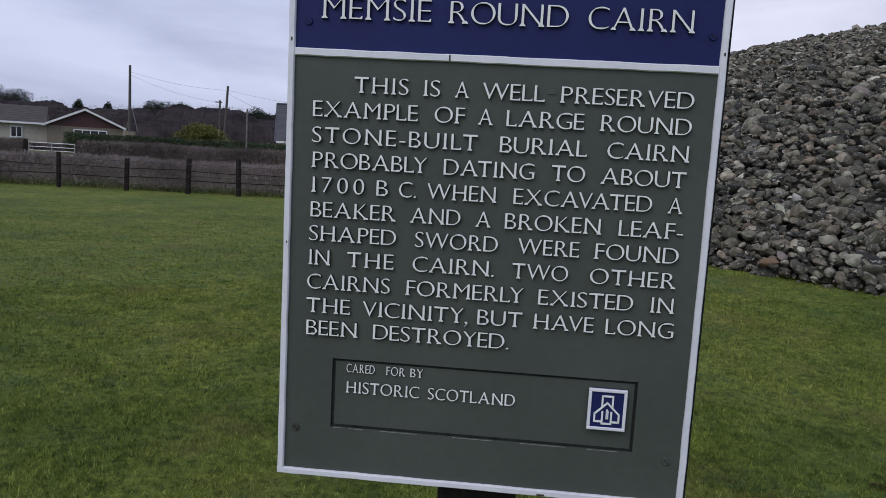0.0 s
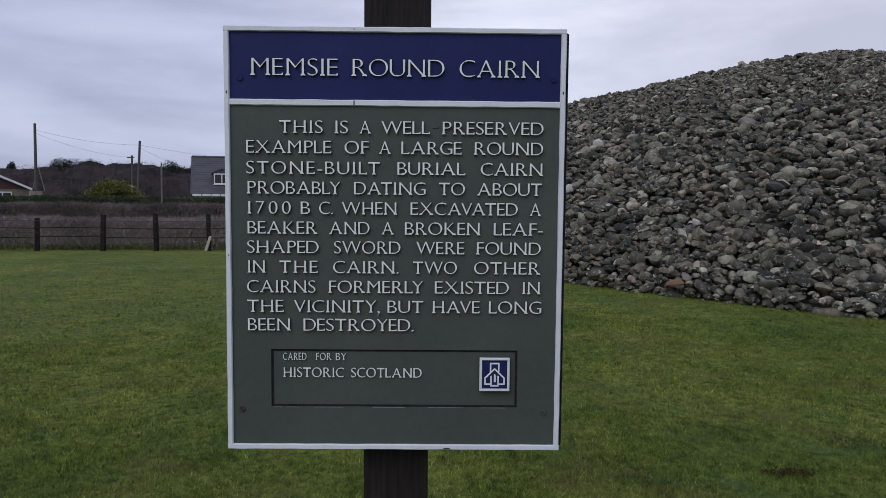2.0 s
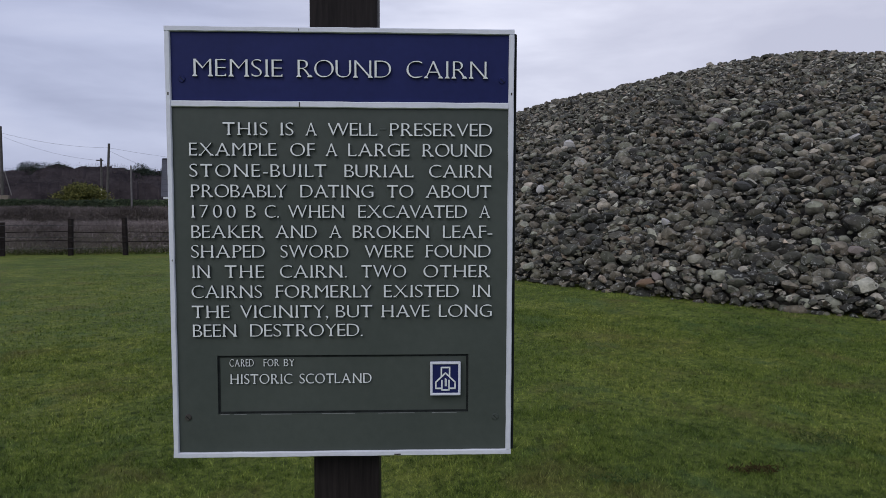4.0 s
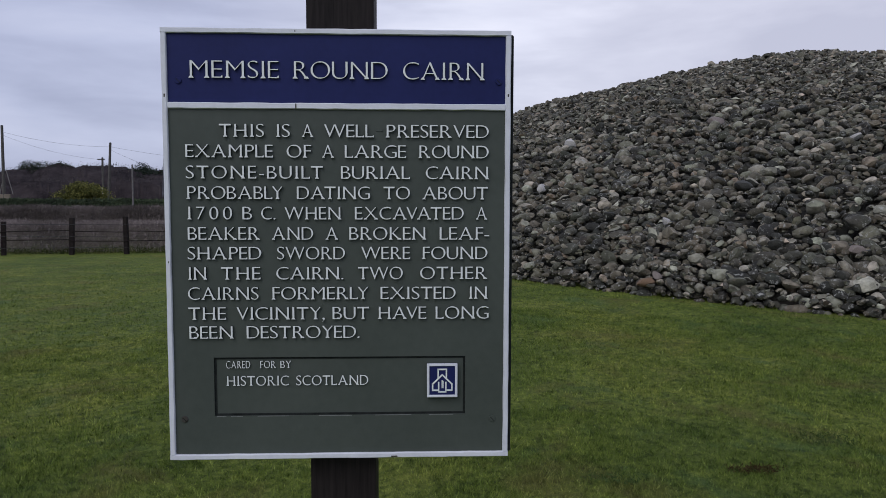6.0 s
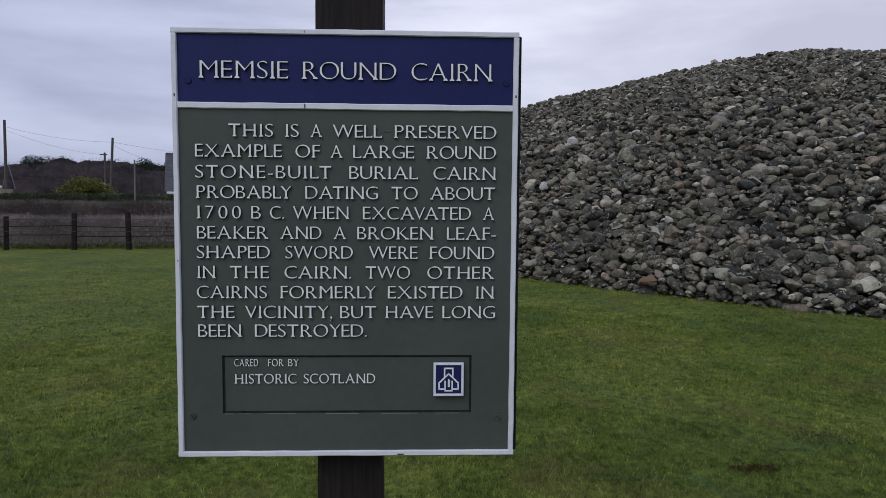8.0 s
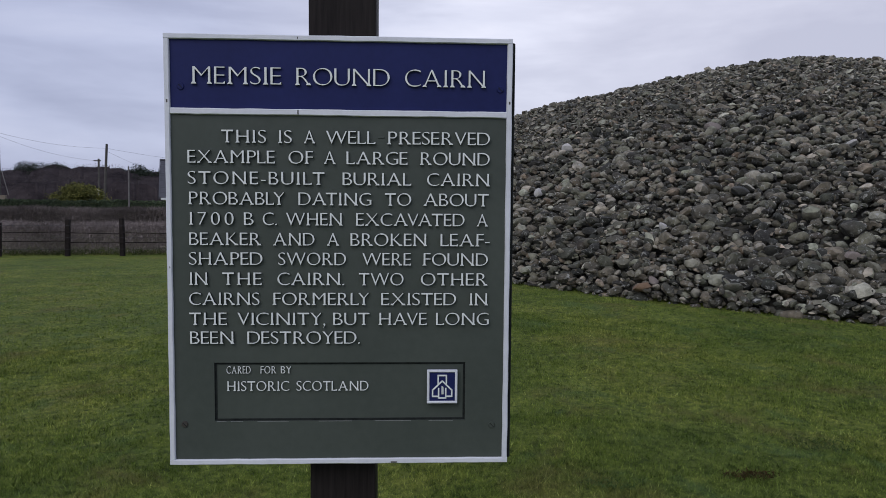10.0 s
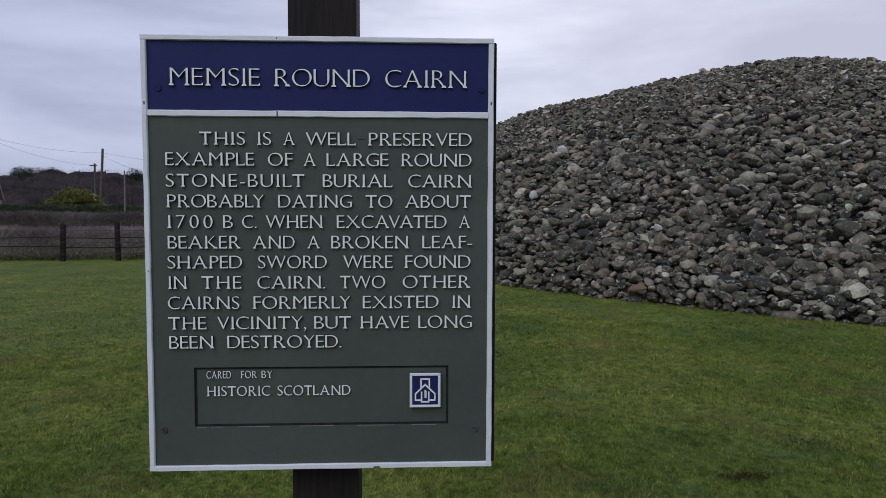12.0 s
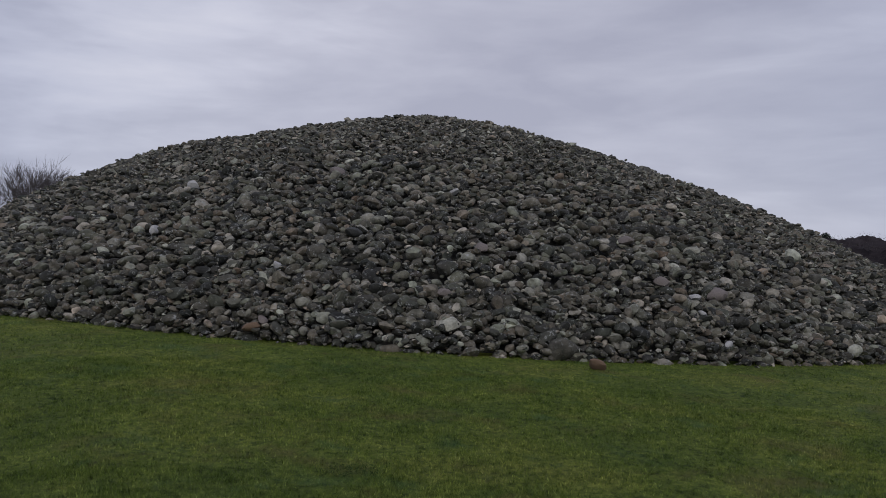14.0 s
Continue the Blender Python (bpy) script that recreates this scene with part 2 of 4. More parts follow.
def make_ground():
    n = 180
    u = np.linspace(-1, 1, n)
    gx, gy = np.meshgrid(45 * u + 3000 * u ** 9, 45 * u + 3000 * u ** 9 + 12, indexing="ij")
    z = lawn_height(gx, gy) - 0.006
    v = np.stack([gx, gy, z], -1).reshape(-1, 3)
    i = np.arange(n * n).reshape(n, n)
    f = np.stack([i[:-1, :-1], i[1:, :-1], i[1:, 1:], i[:-1, 1:]], -1).reshape(-1, 4)
    tagged(raw("ground", v, f, GRASS, smooth=True), "short mown green lawn with mossy and dry patches", "lawn", kind="structure")


make_ground()


# ---------------------------------------------------------------- the cairn
CX, CY, CR, CH, CA, CB = 12.67, 19.84, 14.285, 5.27, 1.352, 0.78


def uneven(x, y):
    """Shallow swells and hollows of the slumped heap."""
    return sum(a * np.exp(-((x - u) ** 2 + (y - v) ** 2) / (2 * r * r)) for u, v, a, r in ((4.5, 20.0, 0.20, 1.2), (8.4, 16.6, -0.05, 1.2), (16.7, 14.2, -0.05, 1.9)))


def cairn_height(x, y):
    s = np.clip(np.hypot(x - CX, y - CY) / CR, 0, 1)
    return CH * (1 - s ** CA) ** CB + lawn_height(x, y) + uneven(x, y)


def stone_shapes(count, fineness=2):
    shapes = []
    for k in range(count):
        bm = bmesh.new()
        bmesh.ops.create_icosphere(bm, subdivisions=fineness, radius=1)
        bm.verts.ensure_lookup_table()
        v = np.array([p.co[:] for p in bm.verts])
        f = np.array([[q.index for q in p.verts] for p in bm.faces])
        bm.free()
        for c in range(12):                          # worn flats with soft edges
            d = rng.normal(size=3)
            d /= np.linalg.norm(d)
            lim = rng.uniform(0.58, 0.90)
            over = np.maximum(v @ d - lim, 0)
            v = v - over[:, None] * d * 0.87
        v *= 1 + rng.normal(size=(len(v), 1)) * 0.018
        v *= np.array([1.0, rng.uniform(0.62, 0.90), rng.uniform(0.44, 0.68)]) * 1.32
        shapes.append(v)
    return shapes, f


def turns(n, tilt):
    """Random turns about z, then small leans."""
    a, b, c = rng.uniform(0, 2 * np.pi, n), rng.normal(size=n) * tilt, rng.normal(size=n) * tilt
    ca, sa, cb, sb, cc, sc = np.cos(a), np.sin(a), np.cos(b), np.sin(b), np.cos(c), np.sin(c)
    o, i = np.zeros(n), np.ones(n)
    rz = np.stack([ca, -sa, o, sa, ca, o, o, o, i], -1).reshape(n, 3, 3)
    rx = np.stack([i, o, o, o, cb, -sb, o, sb, cb], -1).reshape(n, 3, 3)
    ry = np.stack([cc, o, sc, o, i, o, -sc, o, cc], -1).reshape(n, 3, 3)
    return rx @ ry @ rz


def make_cairn():
    cairn = thing("cairn", CX, CY, float(lawn_height(CX, CY)), label="large round burial cairn of loose grey field stones on a lawn", category="cairn")
    base = Vector(cairn.location)
    # inner sheet closing gaps under the loose stones; its dark colour stands for shade
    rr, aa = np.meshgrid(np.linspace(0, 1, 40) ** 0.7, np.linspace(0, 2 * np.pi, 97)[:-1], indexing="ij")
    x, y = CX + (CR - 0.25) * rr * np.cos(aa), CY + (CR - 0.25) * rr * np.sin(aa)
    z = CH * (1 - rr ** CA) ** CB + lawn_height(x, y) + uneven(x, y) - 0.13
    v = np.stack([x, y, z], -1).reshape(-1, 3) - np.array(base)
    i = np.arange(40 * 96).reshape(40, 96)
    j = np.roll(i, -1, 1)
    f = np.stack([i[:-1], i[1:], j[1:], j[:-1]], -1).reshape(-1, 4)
    raw("core", v, f, GAP_SHADE, cairn, smooth=True)
    # stones in rings of even spacing along the slope
    s = np.linspace(0, 1, 4000)
    prof = CH * (1 - s ** CA) ** CB
    arc = np.concatenate([[0], np.cumsum(np.hypot(np.diff(s) * CR, np.diff(prof)))])
    step = 0.127
    pts = []
    ring, rings = 0.05, []
    while ring < arc[-1] + 0.02:                     # closer rings where the foot is steep
        rings.append(ring)
        ring += step * (0.62 if ring > arc[-1] - 1.3 else 1.0)
    for a in rings:
        r = np.interp(a, arc, s) * CR
        n = max(3, int(2 * np.pi * r / step))
        th = (np.arange(n) + rng.uniform()) * 2 * np.pi / n + rng.normal(size=n) * 0.28 * step / max(r, 0.3)
        q = np.interp(np.clip(a + rng.normal(size=n) * 0.06, 0, arc[-1]), arc, s) * CR
        h = np.interp(q, s * CR, prof)
        if a > arc[-1] - 1.2:                       # the steep foot: height follows the slope's length
            h = np.interp(np.clip(a + rng.normal(size=n) * 0.04, 0, arc[-1]), arc, prof)
        pts.append(np.stack([CX + q * np.cos(th), CY + q * np.sin(th), h], -1))
    p = np.concatenate(pts)
    far = (p[:, 0] - CX) * 0.49 + (p[:, 1] - CY) * 0.87 > 4.5      # the side that is turned away
    p = p[~far | (rng.random(len(p)) < 0.22)]
    fill = p[rng.random(len(p)) < np.where(p[:, 2] < 1.3, 1.0, 0.6)]
    fill = fill + np.stack([rng.normal(size=len(fill)) * 0.06, rng.normal(size=len(fill)) * 0.06, np.full(len(fill), 0.02)], -1)
    main, p = len(p), np.concatenate([p, fill])
    n = len(p)
    z = p[:, 2] + lawn_height(p[:, 0], p[:, 1]) + uneven(p[:, 0], p[:, 1])
    size = np.clip(0.074 * np.exp(rng.normal(size=n) * 0.30), 0.04, 0.140)
    size[main:] *= 0.6
    rise = rng.normal(size=n) * 0.034 - 0.01 + 0.25 * (size - 0.1)
    edge = np.hypot(p[:, 0] - CX, p[:, 1] - CY) / CR
    size *= np.where(edge > 0.985, 0.85, 1.0)
    c = np.stack([p[:, 0], p[:, 1], z + rise], -1) - np.array(base)
    rot = turns(n, 0.33)
    kinds = rng.integers(0, 24, n)
    shapes, faces = stone_shapes(24)
    small, small_faces = stone_shapes(12, 1)
    kinds[main:] = 24 + rng.integers(0, 12, n - main)
    back = np.hypot(p[:, 0] - 0.5, p[:, 1] + 1.3) > 16.0      # coarser shapes high up and on the far side
    kinds[back] = 24 + kinds[back] % 12
    # the stones at the near foot are single pieces, the rest one heap
    dist = np.hypot(p[:, 0] - 7.2, p[:, 1] - 8.6) + 0.8 * (z - lawn_height(p[:, 0], p[:, 1]))
    single = np.zeros(n, bool)
    single[np.argsort(np.where(np.arange(n) < main, dist, 99))[:290]] = True
    verts, tris, at = [], [], 0
    for k in range(36):
        shape, fs = (shapes[k], faces) if k < 24 else (small[k - 24], small_faces)
        sel = np.nonzero((kinds == k) & ~single)[0]
        w = np.einsum("nij,vj->nvi", rot[sel], shape) * size[sel][:, None, None] + c[sel][:, None, :]
        verts.append(w.reshape(-1, 3))
        m = len(shape)
        tris.append((fs[None] + at + m * np.arange(len(sel))[:, None, None]).reshape(-1, 3))
        at += m * len(sel)
    heap = raw("rubble", np.concatenate(verts), np.concatenate(tris), STONE, cairn, smooth=True)
    tagged(heap, "heaped grey and brown lichened field stones", kind="stuff")
    meshes = []
    for k in range(24):
        me = bpy.data.meshes.new("stone")
        me.from_pydata(shapes[k].tolist(), [], faces.tolist())
        me.shade_smooth()
        me.set_sharp_from_angle(angle=radians(34))
        me.materials.append(STONE)
        meshes.append(me)
    for q in np.nonzero(single)[0]:
        ob = new("stone", meshes[kinds[q]])
        ob.parent = cairn
        ob.matrix_basis = Matrix.Translation(c[q]) @ Matrix(rot[q].tolist()).to_4x4() @ Matrix.Scale(float(size[q]), 4)
    # stones that stand out by colour or size
    special = [(4.40, 9.58, 0.11, PALE_STONE, "white quartz stone"), (6.41, 12.41, 0.18, PINK_STONE, "pale pinkish slab"), (4.99, 9.63, 0.18, STONE, "large rounded grey stone"),
               (3.80, 8.75, 0.13, RUST_STONE, "rust-coloured stone"), (3.95, 8.74, 0.10, PINK_STONE, "pinkish stone"), (3.98, 13.50, 0.15, PALE_STONE, "pale rounded stone"),
               (7.90, 10.55, 0.12, PALE_STONE, "pale rounded stone"), (5.69, 9.86, 0.17, DARK_STONE, "dark slab"), (10.74, 8.45, 0.22, STONE, "upright grey stone"),
               (6.26, 7.95, 0.12, PINK_STONE, "pinkish stone"), (10.39, 6.80, 0.19, PINK_STONE, "pale pinkish stone"), (9.93, 6.80, 0.10, PALE_STONE, "white stone"),
               (9.78, 6.52, 0.08, PALE_STONE, "white stone"), (6.55, 8.40, 0.20, STONE, "broad flat grey stone"), (9.60, 7.19, 0.15, PINK_STONE, "pale rounded stone"),
               (10.92, 6.63, 0.17, STONE, "broad grey stone"), (9.91, 8.27, 0.15, PINK_STONE, "pale rounded stone"), (9.76, 6.03, 0.08, PALE_STONE, "white stone"),
               (7.32, 5.95, 0.12, RUST_STONE, "rust-coloured stone"), (3.05, 11.87, 0.12, PALE_STONE, "pale flat stone"), (1.91, 13.82, 0.14, PINK_STONE, "pale stone"),
               (7.35, 6.64, 0.24, STONE, "large flat grey stone"), (7.33, 8.67, 0.13, PINK_STONE, "pale rounded stone")]
    for q, (x, y, r, mat, label) in enumerate(special):
        me = meshes[(q * 5) % 24].copy()
        me.materials.clear()
        me.materials.append(mat)
        ob = new("stone", me)
        ob.parent = cairn
        out = Vector((x - CX, y - CY, 0)).normalized() * 0.05
        ob.matrix_basis = Matrix.Translation(Vector((x, y, float(cairn_height(x, y)) + 0.05)) - base + out) @ Matrix(turns(1, 0.35)[0].tolist()).to_4x4() @ Matrix.Scale(r * 0.80, 4)
        ob["label"] = label


make_cairn()


# ---------------------------------------------------------------- the sign
CAP = 0.729          # cap height of the built-in face at size 1
GLYPHS = {}


def glyph(ch, weight):
    """Outline of one capital of the built-in face, its level strokes and rising diagonals thinned as in cut Roman capitals."""
    if (ch, weight) in GLYPHS:
        return GLYPHS[ch, weight]
    cu = bpy.data.curves.new("glyph", "FONT")
    cu.body = ch
    cu.size, cu.extrude, cu.offset, cu.resolution_u = 1.0, 0.0, weight, 6
    ob = new("glyph", cu)
    bpy.context.view_layer.update()
    me = bpy.data.meshes.new_from_object(ob.evaluated_get(bpy.context.evaluated_depsgraph_get()))
    v = np.zeros(len(me.vertices) * 3)
    me.vertices.foreach_get("co", v)
    v = v.reshape(-1, 3)[:, :2]
    f = [tuple(p.vertices) for p in me.polygons]
    bpy.data.objects.remove(ob)
    bpy.data.meshes.remove(me)
    edges = {}
    for p in f:
        q = v[list(p)]
        turn = np.sum(q[:, 0] * np.roll(q[:, 1], -1) - np.roll(q[:, 0], -1) * q[:, 1])
        for a, b in zip(p, p[1:] + p[:1]):
            edges.setdefault((min(a, b), max(a, b)), []).append((a, b) if turn > 0 else (b, a))
    rim = [e[0] for e in edges.values() if len(e) == 1]
    push = {}
    for a, b in rim:
        d = v[b] - v[a]
        n = np.array([d[1], -d[0]]) / (np.linalg.norm(d) + 1e-9)
        thin = 0.015 * n[1] ** 2 + 0.030 * max(0.0, -n[0] * n[1])
        for i in (a, b):
            push.setdefault(i, []).append((n, thin))
    w = v.copy()
    for i, ns in push.items():
        if len(ns) == 2 and abs(ns[0][0][0] * ns[1][0][1] - ns[0][0][1] * ns[1][0][0]) > 0.35:
            w[i] += np.linalg.solve(np.array([ns[0][0], ns[1][0]]), [-ns[0][1], -ns[1][1]])
        else:
            w[i] -= sum(n * t for n, t in ns) / len(ns)
    w[:, 1] = (w[:, 1] - 0.015) * CAP / (CAP - 0.030)
    GLYPHS[ch, weight] = (w / CAP, f, rim)
    return GLYPHS[ch, weight]


def serifs(ch, v, rim):
    """Profiles of the bracketed feet and beaks, for a capital one unit high."""
    out = []
    for a, b in rim:
        (xa, za), (xb, zb) = v[a], v[b]
        la, lz, c = abs(xa - xb), (za + zb) / 2, (xa + xb) / 2
        if abs(za - zb) < 0.02 and 0.05 < la < 0.30 and ch not in "70.,-OCGS":
            low, high = abs(lz) < 0.04, abs(lz - 1) < 0.04
            if (low and ch not in "VWU") or (high and ch not in "A"):
                s, k = 0.072, 1 if low else -1
                z = 0.0 if low else 1.0
                out.append([(c - la / 2 - s, z), (c + la / 2 + s, z), (c + la / 2 + s * 0.9, z + k * 0.035), (c + la / 2, z + k * 0.12), (c - la / 2, z + k * 0.12), (c - la / 2 - s * 0.9, z + k * 0.035)])
        elif ch in "TEFLZ" and abs(xa - xb) < 0.02 and 0.04 < abs(za - zb) < 0.2 and (min(za, zb) < 0.05 or max(za, zb) > 0.95):
            low = min(za, zb) < 0.05
            inner, k = (max(za, zb), 1) if low else (min(za, zb), -1)
            side = 1 if c > v[:, 0].mean() else -1
            out.append([(c, inner - k * 0.02), (c, inner + k * 0.085), (c - side * 0.035, inner + k * 0.07), (c - side * 0.11, inner - k * 0.02)])
    return out


def kern(a, b):
    return 0.13 if (a in "AL" and b in "VWYT") or (a in "VWYTF" and b == "A") else 0.0


def lettering(name, words, z0, z1, parent, mat, depth=0.0055, sink=0.0, weight=-0.004):
    """One line of raised capitals. words: (text, left, right) in metres; z0, z1: foot and head of the capitals."""
    h = z1 - z0
    for body, left, right in words:
        bm = bmesh.new()
        shapes = []
        for ch in body:
            v, f, rim = glyph(ch, weight)
            feet = serifs(ch, v, rim)
            xs = np.concatenate([v[:, 0]] + [np.array(p)[:, 0] for p in feet])
            shapes.append((v, f, rim, feet, xs.min(), (xs.max() - xs.min()) * h))
        total, kerns = sum(q[5] for q in shapes), [kern(a, b) * h for a, b in zip(body, body[1:])]
        many = len(body) - 1
        squeeze = min(1.12, (right - left + sum(kerns) - many * 0.10 * h) / total) if many else (right - left) / total
        gap = (right - left + sum(kerns) - total * squeeze) / many if many else 0.0
        pen = left
        for (v, f, rim, feet, x0, wide), k in zip(shapes, kerns + [0.0]):
            def at(x):
                return pen + (x - x0) * h * squeeze
            front = [bm.verts.new((at(a), -depth, z0 + b * h)) for a, b in v]
            foot = [bm.verts.new((at(a), 0.002, z0 + b * h)) for a, b in v]
            for p in f:
                try:
                    bm.faces.new([front[i] for i in p])
                except ValueError:
                    pass
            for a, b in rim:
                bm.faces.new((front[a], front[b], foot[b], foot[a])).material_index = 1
            for prof in feet:
                ends = [[bm.verts.new((at(a), y, z0 + b * h)) for a, b in prof] for y in (-depth * 0.98, 0.002)]
                bm.faces.new(ends[0])
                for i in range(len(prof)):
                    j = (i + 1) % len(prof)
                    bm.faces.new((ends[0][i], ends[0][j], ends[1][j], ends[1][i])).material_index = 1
            pen += wide * squeeze + gap - k
        bmesh.ops.recalc_face_normals(bm, faces=bm.faces)
        bmesh.ops.translate(bm, verts=bm.verts, vec=(0, sink, 0))
        # near-black side walls: the shade round each letter is put into the colour
        part(name, bm, mat, parent).data.materials.append(BOARD_AND_SHADE)


def frame_bars(bm, x0, x1, z0, z1, w, y0, y1, bevel=0.0015):
    """Four bars round a rectangle whose outer edge is given, butted end to end."""
    box(bm, x0, x1, y0, y1, z1 - w, z1, bevel)
    box(bm, x0, x1, y0, y1, z0, z0 + w, bevel)
    box(bm, x0, x0 + w, y0, y1, z0 + w, z1 - w, bevel)
    box(bm, x1 - w, x1, y0, y1, z0 + w, z1 - w, bevel)


def painted_bar(bm, along, a, b, c0, c1, y0, y1, seed):
    """A raised bar from a to b along x or z, c0 to c1 across, with slightly uneven hand-painted edges and softened arrises."""
    r = random.Random(seed)
    n = 26
    rings = []
    for i in range(n + 1):
        u = a + (b - a) * i / n
        e0, e1, e2 = (r.uniform(-0.0004, 0.0004) for _ in range(3))
        row = []
        for c, y in ((c0 + e0, y1), (c0 + e0, y0 + 0.002), (c0 + e0 + 0.0014, y0 + e2 * 0.4), (c1 + e1 - 0.0014, y0 + e2 * 0.4), (c1 + e1, y0 + 0.002), (c1 + e1, y1)):
            row.append(bm.verts.new((u, y, c) if along == "x" else (c, y, u)))
        rings.append(row)
    for p, q in zip(rings, rings[1:]):
        for i in range(6):
            bm.faces.new((p[i], p[(i + 1) % 6], q[(i + 1) % 6], q[i]))
    bm.faces.new(rings[0])
    bm.faces.new(rings[-1])
    bmesh.ops.recalc_face_normals(bm, faces=bm.faces)


def make_sign():
    sign = thing("information_sign", 0, 0, 1.42, label="grey-green and blue cast sign with white lettering on post", category="sign")
    sign.rotation_euler = (radians(0.8), 0, radians(-2.8))
    L, R, B, T = -0.306, 0.305, -0.379, 0.389
    part("backing_board", boxed(L + 0.004, R + 0.007, 0.012, 0.034, B + 0.004, T - 0.004, bevel=0.002), BOARD_AND_SHADE, sign, "thin dark backing board")
    bm = bmesh.new()
    for x0, x1, z0, z1 in ((L, R, -0.1925, 0.2505), (L, R, B, -0.300), (L, -0.2265, -0.300, -0.1925), (0.2265, R, -0.300, -0.1925)):
        box(bm, x0, x1, 0.0, 0.012, z0, z1)
    part("plate", bm, SIGN_GREY, sign, "grey-green painted cast plate")
    part("sunk_panel", boxed(-0.2265, 0.2265, 0.004, 0.011, -0.300, -0.1925), SIGN_GREY, sign, "shallow sunk panel")
    part("title_field", boxed(L, R, 0.0, 0.012, 0.2505, T, bevel=0.001), SIGN_BLUE, sign, "dark blue painted title field")
    bm = bmesh.new()
    painted_bar(bm, "x", L, R, T - 0.0095, T, -0.0055, 0.003, 1)
    painted_bar(bm, "x", L, R, B, B + 0.0095, -0.0055, 0.003, 2)
    painted_bar(bm, "z", B + 0.0095, T - 0.0095, L, L + 0.0095, -0.0055, 0.003, 3)
    painted_bar(bm, "z", B + 0.0095, T - 0.0095, R - 0.0095, R, -0.0055, 0.003, 4)
    part("border", bm, SIGN_WHITE, sign, "raised white painted border with chipped edges")
    bm = bmesh.new()
    painted_bar(bm, "x", L + 0.0095, R - 0.0095, 0.2495, 0.2605, -0.0050, 0.003, 5)
    part("divider", bm, SIGN_WHITE, sign, "raised white bar")
    mm = lambda words: [(w, a / 1000, b / 1000) for w, a, b in words]
    lettering("title_word", mm([("MEMSIE", -259, -103), ("ROUND", -79, 87), ("CAIRN", 114, 258)]), 0.3025, 0.3350, sign, LETTER, 0.005, weight=-0.011)
    lines = [(201, 225, [("THIS", -208, -130), ("IS", -109, -85), ("A", -64, -44), ("WELL", -25, 62), ("PRESERVED", 83, 266)]),
             (165, 189, [("EXAMPLE", -267, -115), ("OF", -91, -48), ("A", -29, -8), ("LARGE", 11, 119), ("ROUND", 141, 266)]),
             (128, 152, [("STONE-BUILT", -267, -28), ("BURIAL", 4, 126), ("CAIRN", 154, 267)]),
             (92, 116, [("PROBABLY", -267, -99), ("DATING", -74, 55), ("TO", 79, 126), ("ABOUT", 148, 265)]),
             (56, 80, [("1700", -266, -188), ("B", -170, -153), ("C.", -137, -112), ("WHEN", -96, 4), ("EXCAVATED", 28, 222), ("A", 244, 264)]),
             (20, 44, [("BEAKER", -266, -140), ("AND", -119, -46), ("A", -24, -2), ("BROKEN", 18, 155), ("LEAF-", 179, 268)]),
             (-15, 9, [("SHAPED", -267, -138), ("SWORD", -110, 10), ("WERE", 39, 126), ("FOUND", 147, 265)]),
             (-51, -27, [("IN", -267, -234), ("THE", -209, -140), ("CAIRN.", -112, 7), ("TWO", 33, 113), ("OTHER", 144, 265)]),
             (-87, -63, [("CAIRNS", -268, -144), ("FORMERLY", -121, 51), ("EXISTED", 73, 208), ("IN", 232, 266)]),
             (-123, -99, [("THE", -268, -202), ("VICINITY,", -183, -27), ("BUT", -13, 52), ("HAVE", 68, 155), ("LONG", 172, 268)]),
             (-157, -133, [("BEEN", -267, -189), ("DESTROYED.", -166, 35)])]
    for z0, z1, words in lines:
        lettering("word", mm(words), z0 / 1000, z1 / 1000, sign, LETTER)
    # lower panel: dark strips painted as the shade line inside its sunk edge
    bm = bmesh.new()
    frame_bars(bm, -0.2265, 0.2265, -0.300, -0.1925, 0.0040, 0.0032, 0.006, 0.0)
    part("panel_shade_line", bm, BOARD_AND_SHADE, sign, "dark strips painted as shade inside the lower panel's edge")
    for x0, x1 in ((-0.222, -0.206), (-0.198, -0.176), (-0.150, -0.094), (-0.040, 0.020), (0.062, 0.128), (0.160, 0.205)):
        part("panel_lip", boxed(x0, x1, -0.0006, 0.004, -0.3010, -0.3001), PALE_EDGE, sign, "broken pale line along the panel's lower edge")
    lettering("small_word", mm([("CARED", -205, -162), ("FOR", -145, -116), ("BY", -108, -89)]), -0.2125, -0.1985, sign, LETTER, 0.003, sink=0.004, weight=0.002)
    lettering("small_word", mm([("HISTORIC", -205, -93), ("SCOTLAND", -80, 50)]), -0.2445, -0.2255, sign, LETTER, 0.003, sink=0.004, weight=0.002)
    # emblem: a blue square in a white edge with a plain outline of a gabled building
    emblem = part("emblem", boxed(0.157, 0.2115, -0.004, 0.004, -0.267, -0.206, bevel=0.0008), SIGN_BLUE, sign, "small blue square emblem with white edge")
    bm = bmesh.new()
    frame_bars(bm, 0.1565, 0.212, -0.2675, -0.2055, 0.0045, -0.0062, -0.001, 0.0008)
    part("emblem_edge", bm, SIGN_WHITE, emblem)
    cx, w = 0.1843, 0.0026
    def bar(ax, az, bx, bz):
        d = Vector((bx - ax, 0, bz - az))
        m = Matrix.Translation(((ax + bx) / 2, -0.0046, (az + bz) / 2)) @ Matrix.Rotation(-math.atan2(bz - az, bx - ax), 4, "Y") @ Matrix.Diagonal((d.length + w * 0.8, 0.002, w, 1))
        bm = bmesh.new()
        bmesh.ops.create_cube(bm, size=1, matrix=m)
        part("emblem_line", bm, LETTER, emblem)
